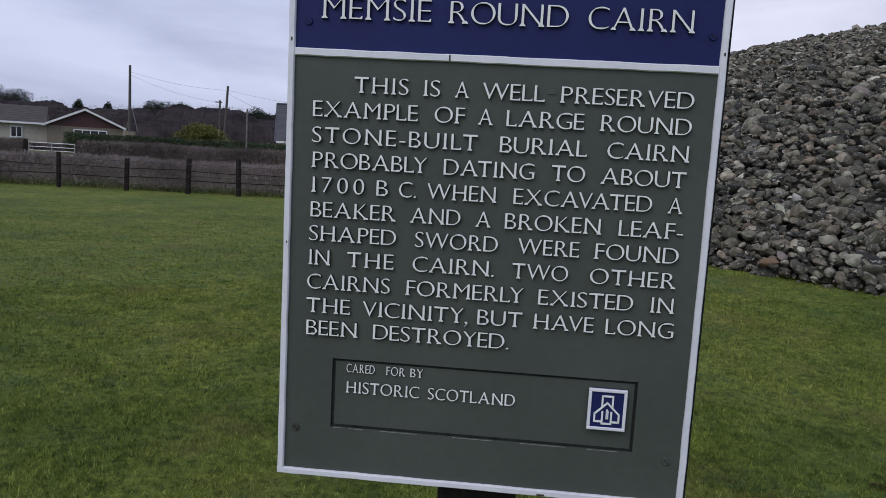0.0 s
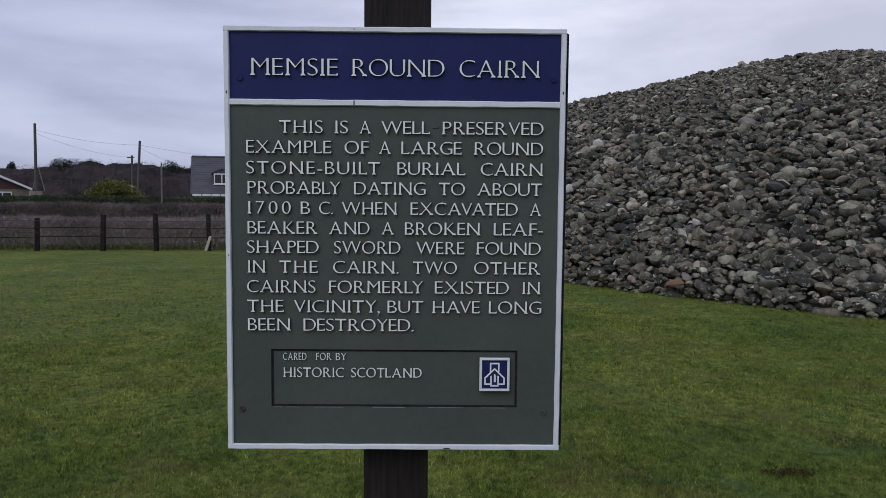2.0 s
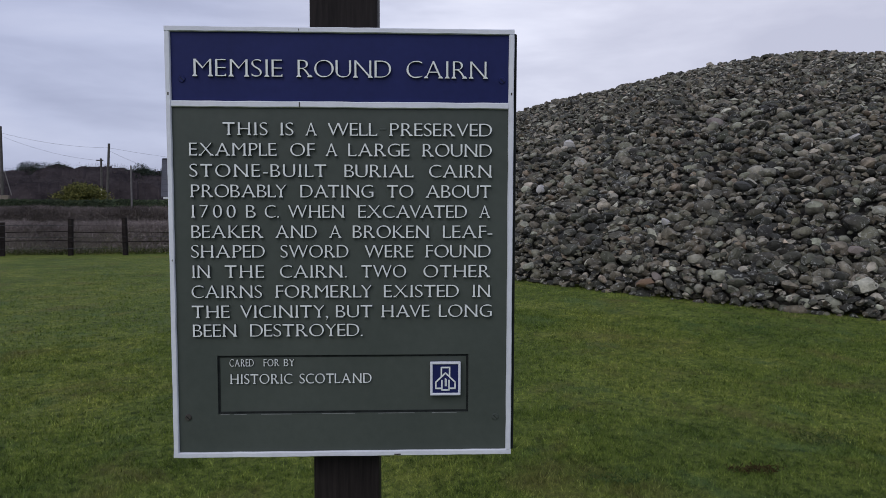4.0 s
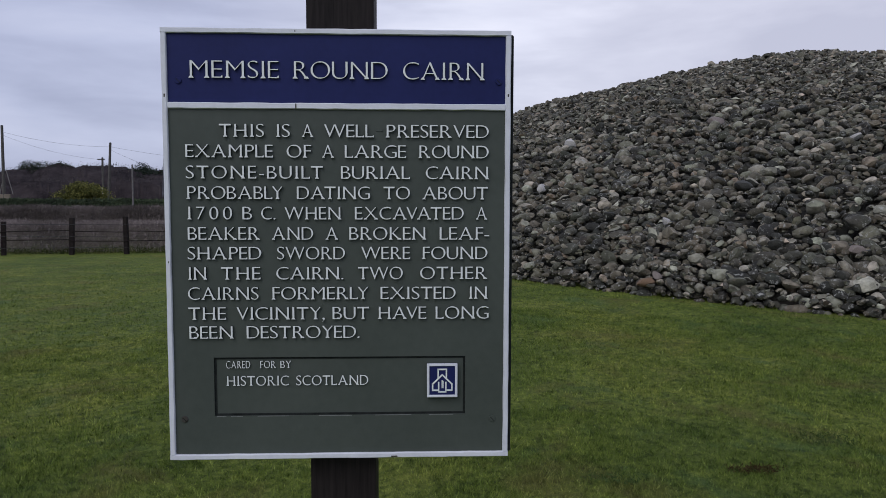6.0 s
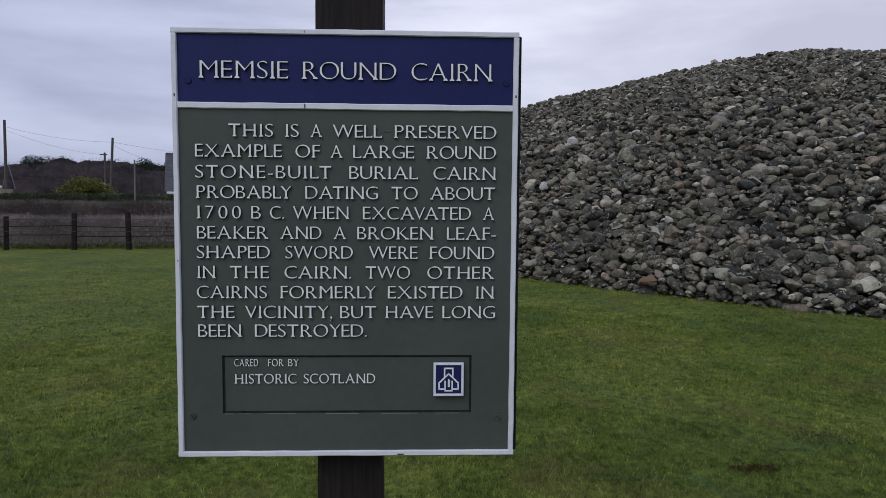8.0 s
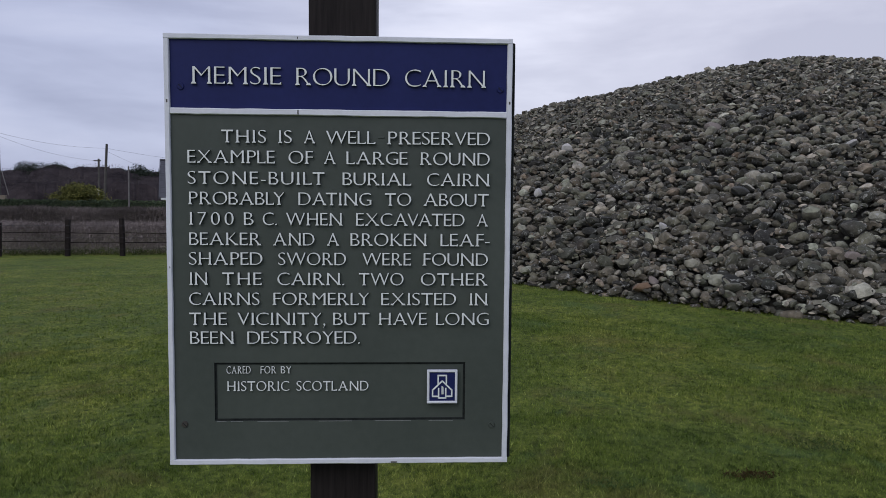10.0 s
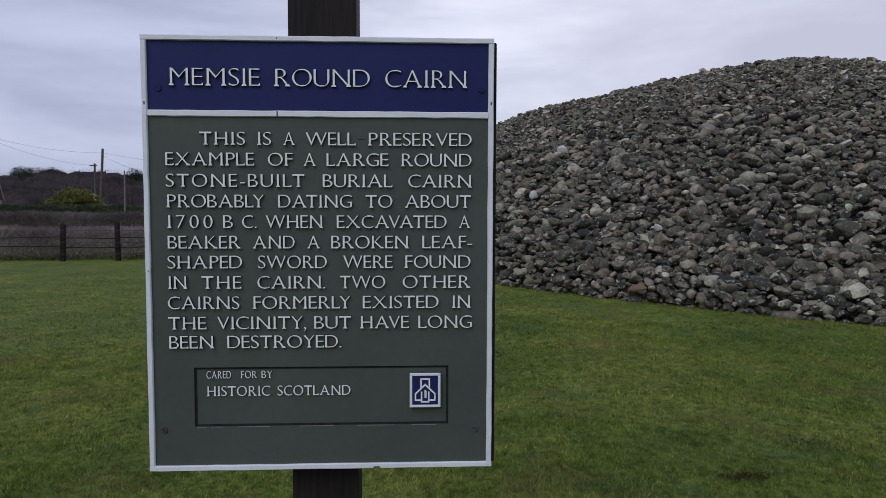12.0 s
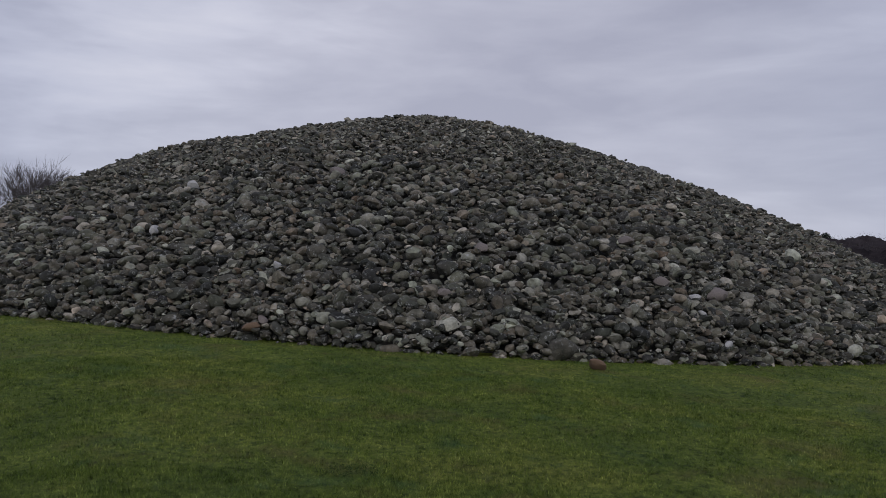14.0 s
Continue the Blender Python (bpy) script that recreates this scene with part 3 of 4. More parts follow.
    for sgn in (-1, 1):
        bar(cx, -0.226, cx + sgn * 0.0175, -0.243)
        bar(cx + sgn * 0.0175, -0.243, cx + sgn * 0.0175, -0.2545)
        bar(cx + sgn * 0.0175, -0.2545, cx + sgn * 0.008, -0.2545)
        bar(cx + sgn * 0.0075, -0.231, cx + sgn * 0.0075, -0.216)
        bar(cx + sgn * 0.0065, -0.2575, cx + sgn * 0.0065, -0.240)
    bar(cx - 0.0075, -0.216, cx + 0.0075, -0.216)
    bar(cx - 0.0065, -0.2575, cx + 0.0065, -0.2575)
    bar(cx, -0.237, cx, -0.2495)
    bar(cx + 0.0012, -0.239, cx + 0.0012, -0.2495)
    for x, z, mat in ((-0.280, -0.305, SCREW), (0.276, -0.309, SIGN_GREY), (-0.278, 0.298, SIGN_BLUE), (0.284, 0.300, SIGN_BLUE)):
        bm = bmesh.new()
        bmesh.ops.create_cone(bm, cap_ends=True, segments=20, radius1=0.0065, radius2=0.0052, depth=0.003, matrix=Matrix.Translation((x, -0.0008, z)) @ Matrix.Rotation(radians(90), 4, "X"))
        s = part("screw", bm, mat, sign)
        bm = bmesh.new()
        bmesh.ops.create_cube(bm, size=1, matrix=Matrix.Translation((x, -0.0024, z)) @ Matrix.Rotation(0.8, 4, "Y") @ Matrix.Diagonal((0.010, 0.0006, 0.0012, 1)))
        part("slot", bm, BOARD_AND_SHADE, s)
    # small damage: nicks in the white bars, a faint ghost of a dash, a rust run
    for x, z, w, h in ((-0.074, 0.2552, 0.0022, 0.0085), (-0.074, 0.3842, 0.0018, 0.004), (0.097, -0.376, 0.012, 0.0025), (-0.301, 0.272, 0.003, 0.006), (0.3005, 0.276, 0.0028, 0.005), (-0.3005, -0.02, 0.002, 0.004)):
        part("nick", boxed(x - w / 2, x + w / 2, -0.0060, -0.0040, z - h / 2, z + h / 2, bevel=0.0006), SCREW, sign, "dark chip in the white paint")
    part("dash", boxed(0.066, 0.078, -0.0012, 0.002, 0.2115, 0.2145, bevel=0.0006), SIGN_GREY, sign, "painted-over dash")
    # post, with softened corners and a pitched head
    bm = boxed(-0.060, 0.062, 0.034, 0.150, -1.60, 0.86, bevel=0.004, seg=2)
    part("post", bm, POST, sign, "dark brown stained square timber post")


make_sign()


# ---------------------------------------------------------------- distance: woods, hedges, houses
def tri_spray(c, spread, size, thin=0.25, rise=0.0):
    """Small thin triangles round the centres c; rise makes them stand more upright."""
    n = len(c)
    d = rng.normal(size=(n, 3)) + np.array([0, 0, rise])
    d /= np.linalg.norm(d, axis=1)[:, None]
    e = np.cross(d, rng.normal(size=(n, 3)))
    e /= np.linalg.norm(e, axis=1)[:, None] + 1e-9
    L = size * rng.uniform(0.5, 1.4, (n, 1))
    p = c + rng.normal(size=(n, 3)) * spread
    v = np.stack([p - d * L / 2 - e * L * thin / 2, p - d * L / 2 + e * L * thin / 2, p + d * L / 2], 1)
    return v.reshape(-1, 3)


def spray_mesh(name, c, spread, size, thin, mat, parent=None, label="", rise=0.0):
    v = tri_spray(np.asarray(c, float), spread, size, thin, rise)
    return raw(name, v, np.arange(len(v)).reshape(-1, 3), mat, parent, label)


WOODS = twig_material("leafless_woodland", [(0.0, (0.034, 0.029, 0.033)), (0.5, (0.060, 0.051, 0.054)), (0.85, (0.085, 0.072, 0.068)), (1.0, (0.10, 0.092, 0.066))])
EVERGREEN = twig_material("dark_evergreen", [(0.0, (0.014, 0.022, 0.018)), (0.6, (0.030, 0.042, 0.030)), (1.0, (0.05, 0.066, 0.042))])
GOLDEN = twig_material("golden_conifer_leaves", [(0.0, (0.055, 0.064, 0.022)), (0.5, (0.13, 0.135, 0.042)), (1.0, (0.24, 0.225, 0.07))])
HEDGE_BROWN = twig_material("leafless_hedge_twigs", [(0.0, (0.085, 0.072, 0.070)), (0.5, (0.135, 0.113, 0.107)), (0.9, (0.18, 0.152, 0.143)), (1.0, (0.25, 0.22, 0.20))])
HEDGE_GREEN = twig_material("green_hedge_leaves", [(0.0, (0.035, 0.050, 0.032)), (0.6, (0.062, 0.084, 0.048)), (1.0, (0.095, 0.12, 0.065))])
HEDGE_PALE = twig_material("grey_brown_hedge_twigs", [(0.0, (0.15, 0.126, 0.122)), (0.5, (0.235, 0.198, 0.188)), (0.9, (0.31, 0.267, 0.248)), (1.0, (0.40, 0.35, 0.32))])
ROUGH_GRASS = twig_material("rough_grass", [(0.0, (0.04, 0.06, 0.015)), (0.6, (0.075, 0.09, 0.03)), (1.0, (0.16, 0.15, 0.08))])
WOOD_MASS = worn("woodland_mass", (0.018, 0.015, 0.017), (0.058, 0.048, 0.049), 0.16, 0.9, 1.0, 0.8, 0.5)
WOOD_MASS.node_tree.nodes["Principled BSDF"].inputs["Specular IOR Level"].default_value = 0.05
BARK = worn("grey_bark", (0.060, 0.052, 0.053), (0.11, 0.096, 0.092), 3, 20, 0.9)
SLATE = worn("grey_slate", (0.050, 0.051, 0.060), (0.078, 0.079, 0.090), 1.2, 14, 0.55, 0.2, 0.01)
BROWN_TILE = worn("brown_roof_tile", (0.045, 0.038, 0.038), (0.075, 0.062, 0.060), 1.2, 14, 0.75, 0.2, 0.01)
MAROON = worn("maroon_cladding", (0.050, 0.018, 0.022), (0.075, 0.028, 0.032), 1.5, 12, 0.6)
BEIGE_BRICK = worn("beige_brick", (0.15, 0.125, 0.10), (0.22, 0.185, 0.15), 2, 15, 0.85)
CREAM = worn("cream_render", (0.33, 0.31, 0.27), (0.45, 0.42, 0.37), 1.5, 14, 0.85)
WHITE_PAINT = worn("white_painted_wood", (0.62, 0.63, 0.65), (0.78, 0.79, 0.80), 2, 20, 0.5)
DARK_GLASS, _gn, _gb = material("window_glass", 0.06)
_gb.inputs["Base Color"].default_value = (0.012, 0.014, 0.017, 1)


def skyline(az):
    """Height of the wooded rise by azimuth in degrees."""
    return np.interp(az, (-75, -38, -33, -29, -25, -22, -18, -14, -8, 20, 60, 95), (9.0, 9.4, 7.8, 7.9, 7.9, 9.3, 9.1, 8.3, 7.4, 7.0, 7.0, 6.8))


def make_woods():
    # the canopy as one lumpy sheet of crowns over the rise
    na, nd = 1500, 26
    az, d = np.meshgrid(np.radians(np.linspace(-75, 95, na)), np.linspace(122, 185, nd), indexing="ij")
    lift = np.interp(d, (122, 127, 145, 160, 175, 185), (0.0, 0.40, 0.72, 0.88, 0.84, 0.2))
    z = lift * (skyline(np.degrees(az)) - 1.2)
    x, y = d * np.sin(az), d * np.cos(az)
    bump = np.zeros_like(z)
    for k in range(1500):
        i, j = int(rng.integers(0, na)), int(rng.integers(1, nd - 1))
        r = rng.uniform(1.6, 3.4)
        lo, hi = max(0, i - 12), min(na, i + 13)
        q = 1 - ((x[lo:hi] - x[i, j]) ** 2 + (y[lo:hi] - y[i, j]) ** 2) / (r * r)
        bump[lo:hi] = np.maximum(bump[lo:hi], np.sqrt(np.clip(q, 0, 1)) * r * rng.uniform(0.35, 0.6))
    z = z + bump + rng.normal(size=z.shape) * 0.10
    v = np.stack([x, y, z], -1)
    v[:, 0, 2] = v[:, -1, 2] = -0.3
    i = np.arange(na * nd).reshape(na, nd)
    f = np.stack([i[:-1, :-1], i[:-1, 1:], i[1:, 1:], i[1:, :-1]], -1).reshape(-1, 4)
    tagged(raw("woodland_canopy", v.reshape(-1, 3), f, WOOD_MASS, smooth=True), "massed brown crowns of distant leafless woodland", "woodland", kind="stuff")
    q = v[:, 1:-3].reshape(-1, 3)
    q = q[rng.integers(0, len(q), 130000)] + rng.uniform(-0.4, 0.4, (130000, 3)) + np.array([0, 0, 0.25])
    tagged(spray_mesh("woodland", q, 0.18, 0.34, 0.14, WOODS, rise=0.8), "distant leafless brown woodland along the skyline", "woodland", kind="stuff")
    ev = []
    for x, y, h, w in ((-62.5, 149, 9.5, 5.0), (-60, 147, 9.1, 4.6), (-57.5, 149, 9.3, 4.4), (-98, 150, 11.6, 7), (-91, 148, 11.0, 6), (-104, 152, 11.6, 7), (-44.5, 144, 8.6, 3.4), (-41, 143, 9.2, 3.8), (-37, 144, 8.4, 3.4), (-41, 136, 6.6, 3.0),
                       (-48, 138, 6.8, 2.6), (-52, 150, 8.9, 1.2), (-79, 150, 9.0, 1.6), (-74, 152, 8.9, 1.4), (148, 98, 8.8, 2.0), (-66, 136, 5.0, 2.5)):
        for k in range(9):                               # each crown is a handful of clumps
            a, r = rng.uniform(0, 2 * np.pi), rng.uniform(0, 0.62) * w
            u = rng.normal(size=(900, 3))
            u *= (rng.random((900, 1)) ** 0.33) / np.linalg.norm(u, axis=1)[:, None] * np.array([0.42 * w, 0.42 * w, 0.15 * h])
            ev.append(u + np.array([x + r * math.cos(a), y + r * math.sin(a), h * (0.86 - 0.30 * (r / w) ** 1.5 - rng.uniform(0, 0.22))]))
    tagged(spray_mesh("evergreens", np.concatenate(ev), 0.08, 0.24, 0.5, EVERGREEN), "dark evergreen trees among distant leafless woodland", "woodland", kind="stuff")


make_woods()


def hedge(x0, x1, y, depth, h, n, size, mat, label, thin=0.16, lean=0.0, name="hedge", wave=0.03, rise=1.4):
    """A clipped hedge of fine upright twigs or leaves."""
    x = rng.uniform(x0, x1, n)
    top = h * (1 + wave * np.sin(x * 0.9) + wave * 0.6 * np.sin(x * 2.3 + 1) + wave * 0.5 * np.sin(x * 7.1))
    z = top * rng.random(n) ** 0.85
    yy = y + lean * (x - x0) + rng.uniform(-depth / 2, depth / 2, n) * (1 - 0.35 * z / h)
    c = np.stack([x, yy, np.maximum(z, 0.03)], -1)
    ob = spray_mesh(name, c, 0.03, size, thin, mat, rise=rise)
    return tagged(ob, label, "hedge", kind="stuff")


hedge(-24, 3.0, 21.3, 0.9, 0.93, 190000, 0.17, HEDGE_PALE, "bare brown thorn hedge behind a wooden post fence", 0.055, 0.095)
hedge(-23.5, -2.0, 44, 1.6, 1.25, 90000, 0.24, HEDGE_BROWN, "second bare brown hedge across the field", 0.08)
hedge(-48, -27.0, 44, 1.6, 1.15, 60000, 0.24, HEDGE_BROWN, "bare brown hedge beside a metal field gate", 0.08)
hedge(-33.0, 2.0, 60, 1.6, 1.70, 90000, 0.13, HEDGE_GREEN, "clipped dark green hedge in front of the houses", 0.5, wave=0.02, rise=0.3)
hedge(-66, -34.5, 66, 1.4, 0.60, 22000, 0.3, HEDGE_BROWN, "low hedge in front of the bungalow", 0.3)
hedge(-16, -2.0, 86, 2.5, 3.9, 40000, 0.28, EVERGREEN, "tall dark overgrown hedge below leafless trees", 0.4, wave=0.12, rise=0)
hedge(-4, 12.0, 88, 2.5, 2.9, 26000, 0.4, HEDGE_BROWN, "brown scrub below leafless trees", 0.12, wave=0.12)
tagged(hedge(-24, 3.0, 20.35, 0.5, 0.17, 9000, 0.16, ROUGH_GRASS, "tufts of rough pale grass along the fence", 0.10, 0.095, "grass_tufts", 0.2), category="grass", kind="stuff")


def make_conifer():
    t = thing("golden_conifer_bush", -27.3, 74, 0, label="broad yellow-green garden conifer behind a clipped hedge", category="shrub")
    part("trunk", rods(((0, 0, 0), (0, 0, 1.6), 0.16, 0.08)), BARK, t)
    c = []
    for k in range(46):                              # flat overlapping sprays of foliage
        a, r = rng.uniform(0, 2 * np.pi), 2.15 * math.sqrt(rng.random())
        hz = 3.2 - 0.20 * r ** 1.7 - rng.choice((0.0, 0.55, 1.1, 1.7)) + rng.uniform(-0.12, 0.12)
        u = rng.normal(size=(260, 3)) * np.array([0.42, 0.42, 0.16])
        u[:, 2] -= 0.25 * np.hypot(u[:, 0], u[:, 1])
        c.append(u + np.array([r * math.cos(a), r * math.sin(a), max(0.3, hz)]))
    spray_mesh("crown", np.concatenate(c), 0.04, 0.20, 0.5, GOLDEN, t)


make_conifer()


def bare_tree(name, x, y, h, seed, label, levels=6):
    h *= 1.7
    t = thing(name, x, y, 0, label=label, category="tree")
    r = random.Random(seed)
    bt, bl = bmesh.new(), []
    stack = [(Vector((0, 0, 0)), Vector((r.uniform(-.05, .05), r.uniform(-.05, .05), 1)).normalized(), h * 0.16, h * 0.020, 0)]
    segs = []
    while stack:
        p, d, length, rad, lev = stack.pop()
        q = p + d * length
        segs.append((p, q, rad, rad * 0.72, lev))
        if lev >= levels:
            continue
        for k in range(4 if lev < 2 else 3 if lev < 3 else 4):
            side = Vector((r.gauss(0, 1), r.gauss(0, 1), r.gauss(0, 0.4)))
            nd = (d + side.normalized() * r.uniform(0.38, 0.78) + Vector((0, 0, 0.20))).normalized()
            stack.append((p + d * length * r.uniform(0.45, 1.0), nd, length * r.uniform(0.72, 0.96), rad * r.uniform(0.5, 0.68), lev + 1))
    limbs, twigs = [s for s in segs if s[4] <= 2], [s for s in segs if s[4] > 2]
    bm = bmesh.new()
    for p, q, a, b, lev in limbs:
        if lev == 0:
            rod(bt, p, q, a * 1.25, b, 8)
        else:
            rod(bm, p, q, a, b, 5)
    part("trunk", bt, BARK, t)
    part("branch_work", bm, BARK, t)
    v, f = [], []
    for p, q, a, b, lev in twigs:
        d = (q - p).normalized()
        u = d.cross(Vector((0.3, 0.5, 0.8))).normalized()
        w = d.cross(u)
        a = max(a, 0.014)
        i = len(v)
        v += [p + u * a, p - u * a * 0.5 + w * a * 0.87, p - u * a * 0.5 - w * a * 0.87, q]
        f += [(i, i + 1, i + 3), (i + 1, i + 2, i + 3), (i + 2, i, i + 3)]
    tw = raw("twig_spray", [tuple(p) for p in v], f, BARK, t)
    tagged(tw, kind="stuff")
    return t


for k, (x, y, h) in enumerate(((-8.6, 92, 9.4), (-3.2, 91, 9.2), (2.2, 90, 9.9), (7.0, 91, 9.9), (11.0, 93, 9.4), (-14.5, 97, 8.2), (-18.5, 99, 7.0))):
    bare_tree("bare_tree", x, y, h, 20 + k, "leafless winter tree with fine spreading twigs" + (" behind a house" if x < -12 else " behind the cairn"))


# wooden fence along the field
def make_fence():
    t = thing("field_fence", -9, 22.2, 0, label="dark weathered post-and-rail fence with wire along a hedge", category="fence")
    xs = [-19.2, -17.5, -15.8, -13.97, -12.15, -10.22, -8.45, -6.98, -5.5, -3.86, -2.2, -0.5]
    def yy(x):
        return 20.76 + 0.095 * (x + 13.97)
    r = random.Random(3)
    for x in xs:
        h = 1.0 + r.uniform(-0.06, 0.08)
        w = r.uniform(0.048, 0.062)
        bm = boxed(-w, w, -w, w, -0.1, h, bevel=0.012)
        ob = part("post", bm, FENCE_WOOD, t)
        ob.location = (x + 9, yy(x) - 22.2, 0)
        ob.rotation_euler = (r.uniform(-.03, .03), r.uniform(-.04, .04), r.uniform(-.3, .3))
    for a, b in zip(xs, xs[1:]):
        for z, w in ((0.40, 0.013), (0.66, 0.011)):
            z0, z1 = z + r.uniform(-.03, .03), z + r.uniform(-.03, .03)
            bm = bmesh.new()
            rod(bm, (a + 9, yy(a) - 22.2 - 0.09, z0), (b + 9, yy(b) - 22.2 - 0.09, z1), w, w, 6)
            part("rail", bm, FENCE_WOOD, t)
        for z in (0.2, 0.52, 0.86):
            part("wire", rods(((a + 9, yy(a) - 22.2 - 0.1, z), (b + 9, yy(b) - 22.2 - 0.1, z), 0.006, 0.006), n=4), WIRE, t)
    s = part("stake", boxed(-0.04, 0.04, -0.02, 0.02, 0, 0.46, bevel=0.008), PALE_WOOD, t, "pale split wooden stake leaning on the fence")
    s.location, s.rotation_euler = (-5.55 + 9, yy(-5.5) - 22.42, 0), (-0.2, 0.28, 0)


make_fence()


def make_gate():
    t = thing("field_gate", -25.25, 44, 0, label="galvanised five-bar metal field gate between hedges", category="gate")
    for z in (0.12, 0.3, 0.5, 0.72, 0.96):
        part("bar", rods(((-1.4, 0, z), (1.4, 0, z), 0.028, 0.028)), GALV, t)
    for x in (-1.4, 0.0, 1.4):
        part("upright", rods(((x, 0, 0.06), (x, 0, 1.0), 0.03, 0.03)), GALV, t)
    for x in (-1.6, 1.6):
        part("gatepost", boxed(x - 0.09, x + 0.09, -0.09, 0.09, 0, 1.15, bevel=0.015), FENCE_WOOD, t)


make_gate()


# houses
def window(parent, x0, x1, z0, z1, y, lights=2, name="window"):
    w = part(name, boxed(x0, x1, y - 0.01, y + 0.06, z0, z1), DARK_GLASS, parent, "dark glazed window in a white frame")
    bm = bmesh.new()
    frame_bars(bm, x0 - 0.05, x1 + 0.05, z0 - 0.05, z1 + 0.05, 0.11, y - 0.07, y + 0.02, 0)
    part("frame", bm, WHITE_PAINT, w)
    for k in range(1, lights):
        x = x0 + (x1 - x0) * k / lights
        part("mullion", boxed(x - 0.05, x + 0.05, y - 0.065, y, z0 + 0.06, z1 - 0.06), WHITE_PAINT, w)
    part("sill", boxed(x0 - 0.12, x1 + 0.12, y - 0.14, y - 0.0, z0 - 0.12, z0 - 0.052), WHITE_PAINT, w)
    return w


def roof_courses(parent, x0, x1, y0, z0, y1, z1, rows, mat):
    """Rows of overlapping tiles up one slope, each a thin lapped course."""
    for k in range(rows):
        a, b = k / rows, (k + 1) / rows + 0.012
        prof = [(y0 + (y1 - y0) * a, z0 + (z1 - z0) * a), (y0 + (y1 - y0) * b, z0 + (z1 - z0) * b), (y0 + (y1 - y0) * b, z0 + (z1 - z0) * b + 0.03), (y0 + (y1 - y0) * a, z0 + (z1 - z0) * a + 0.06)]
        part("tile_course", prism(prof, "x", x0, x1), mat, parent)


def make_bungalow():
    h = thing("bungalow", -42, 80.5, 0, label="bungalow with maroon gable, beige brick walls and white bargeboards", category="house")
    h.rotation_euler, h.scale = (0, 0, radians(27)), (0.87, 1, 1)
    w = part("wall", boxed(-4.2, 4.3, 0, 9, 0, 2.42), BEIGE_BRICK, h, "beige brick wall")
    part("gable", prism([(-4.2, 2.42), (4.3, 2.42), (0.05, 4.12)], "y", -0.02, 9), MAROON, h, "maroon board-clad gable")
    for s, ex in ((-1, -4.65), (1, 4.65)):
        part("roof", prism([(ex, 2.40), (0.02, 4.24), (0.02, 4.36), (ex, 2.52)], "y", -0.45, 9.3), BROWN_TILE, h)
        part("bargeboard", prism([(ex, 2.30), (0.0, 4.14), (0.0, 4.38), (ex, 2.54)], "y", -0.53, -0.46), WHITE_PAINT, h, "white painted bargeboard")
    window(h, -1.25, 2.45, 1.02, 2.1, -0.02, 4)
    part("gutter_box", boxed(4.3, 4.75, -0.2, 0.4, 1.0, 2.42), CREAM, h, "pale side wall")
    # lower wing with the eaves to the front
    part("wing_wall", boxed(-17, -4.203, 2.0, 9, 0, 2.5), CREAM, h, "cream rendered wing wall")
    roof_courses(h, -17.4, -4.3, 1.5, 2.56, 5.6, 4.42, 10, BROWN_TILE)
    part("wing_roof", prism([(1.55, 2.5), (5.6, 4.36), (9.6, 2.5)], "x", -17.3, -4.35), BROWN_TILE, h)
    part("fascia", boxed(-17.4, -4.7, 1.38, 1.49, 2.42, 2.62), WHITE_PAINT, h, "white fascia and gutter")
    window(h, -8.2, -7.0, 1.0, 2.1, 1.98, 2)
    window(h, -12.2, -10.4, 1.0, 2.1, 1.98, 2)
    part("chimney", boxed(1.4, 2.1, 4, 4.7, 3.6, 4.7, bevel=0.03), BROWN_TILE, h)


make_bungalow()


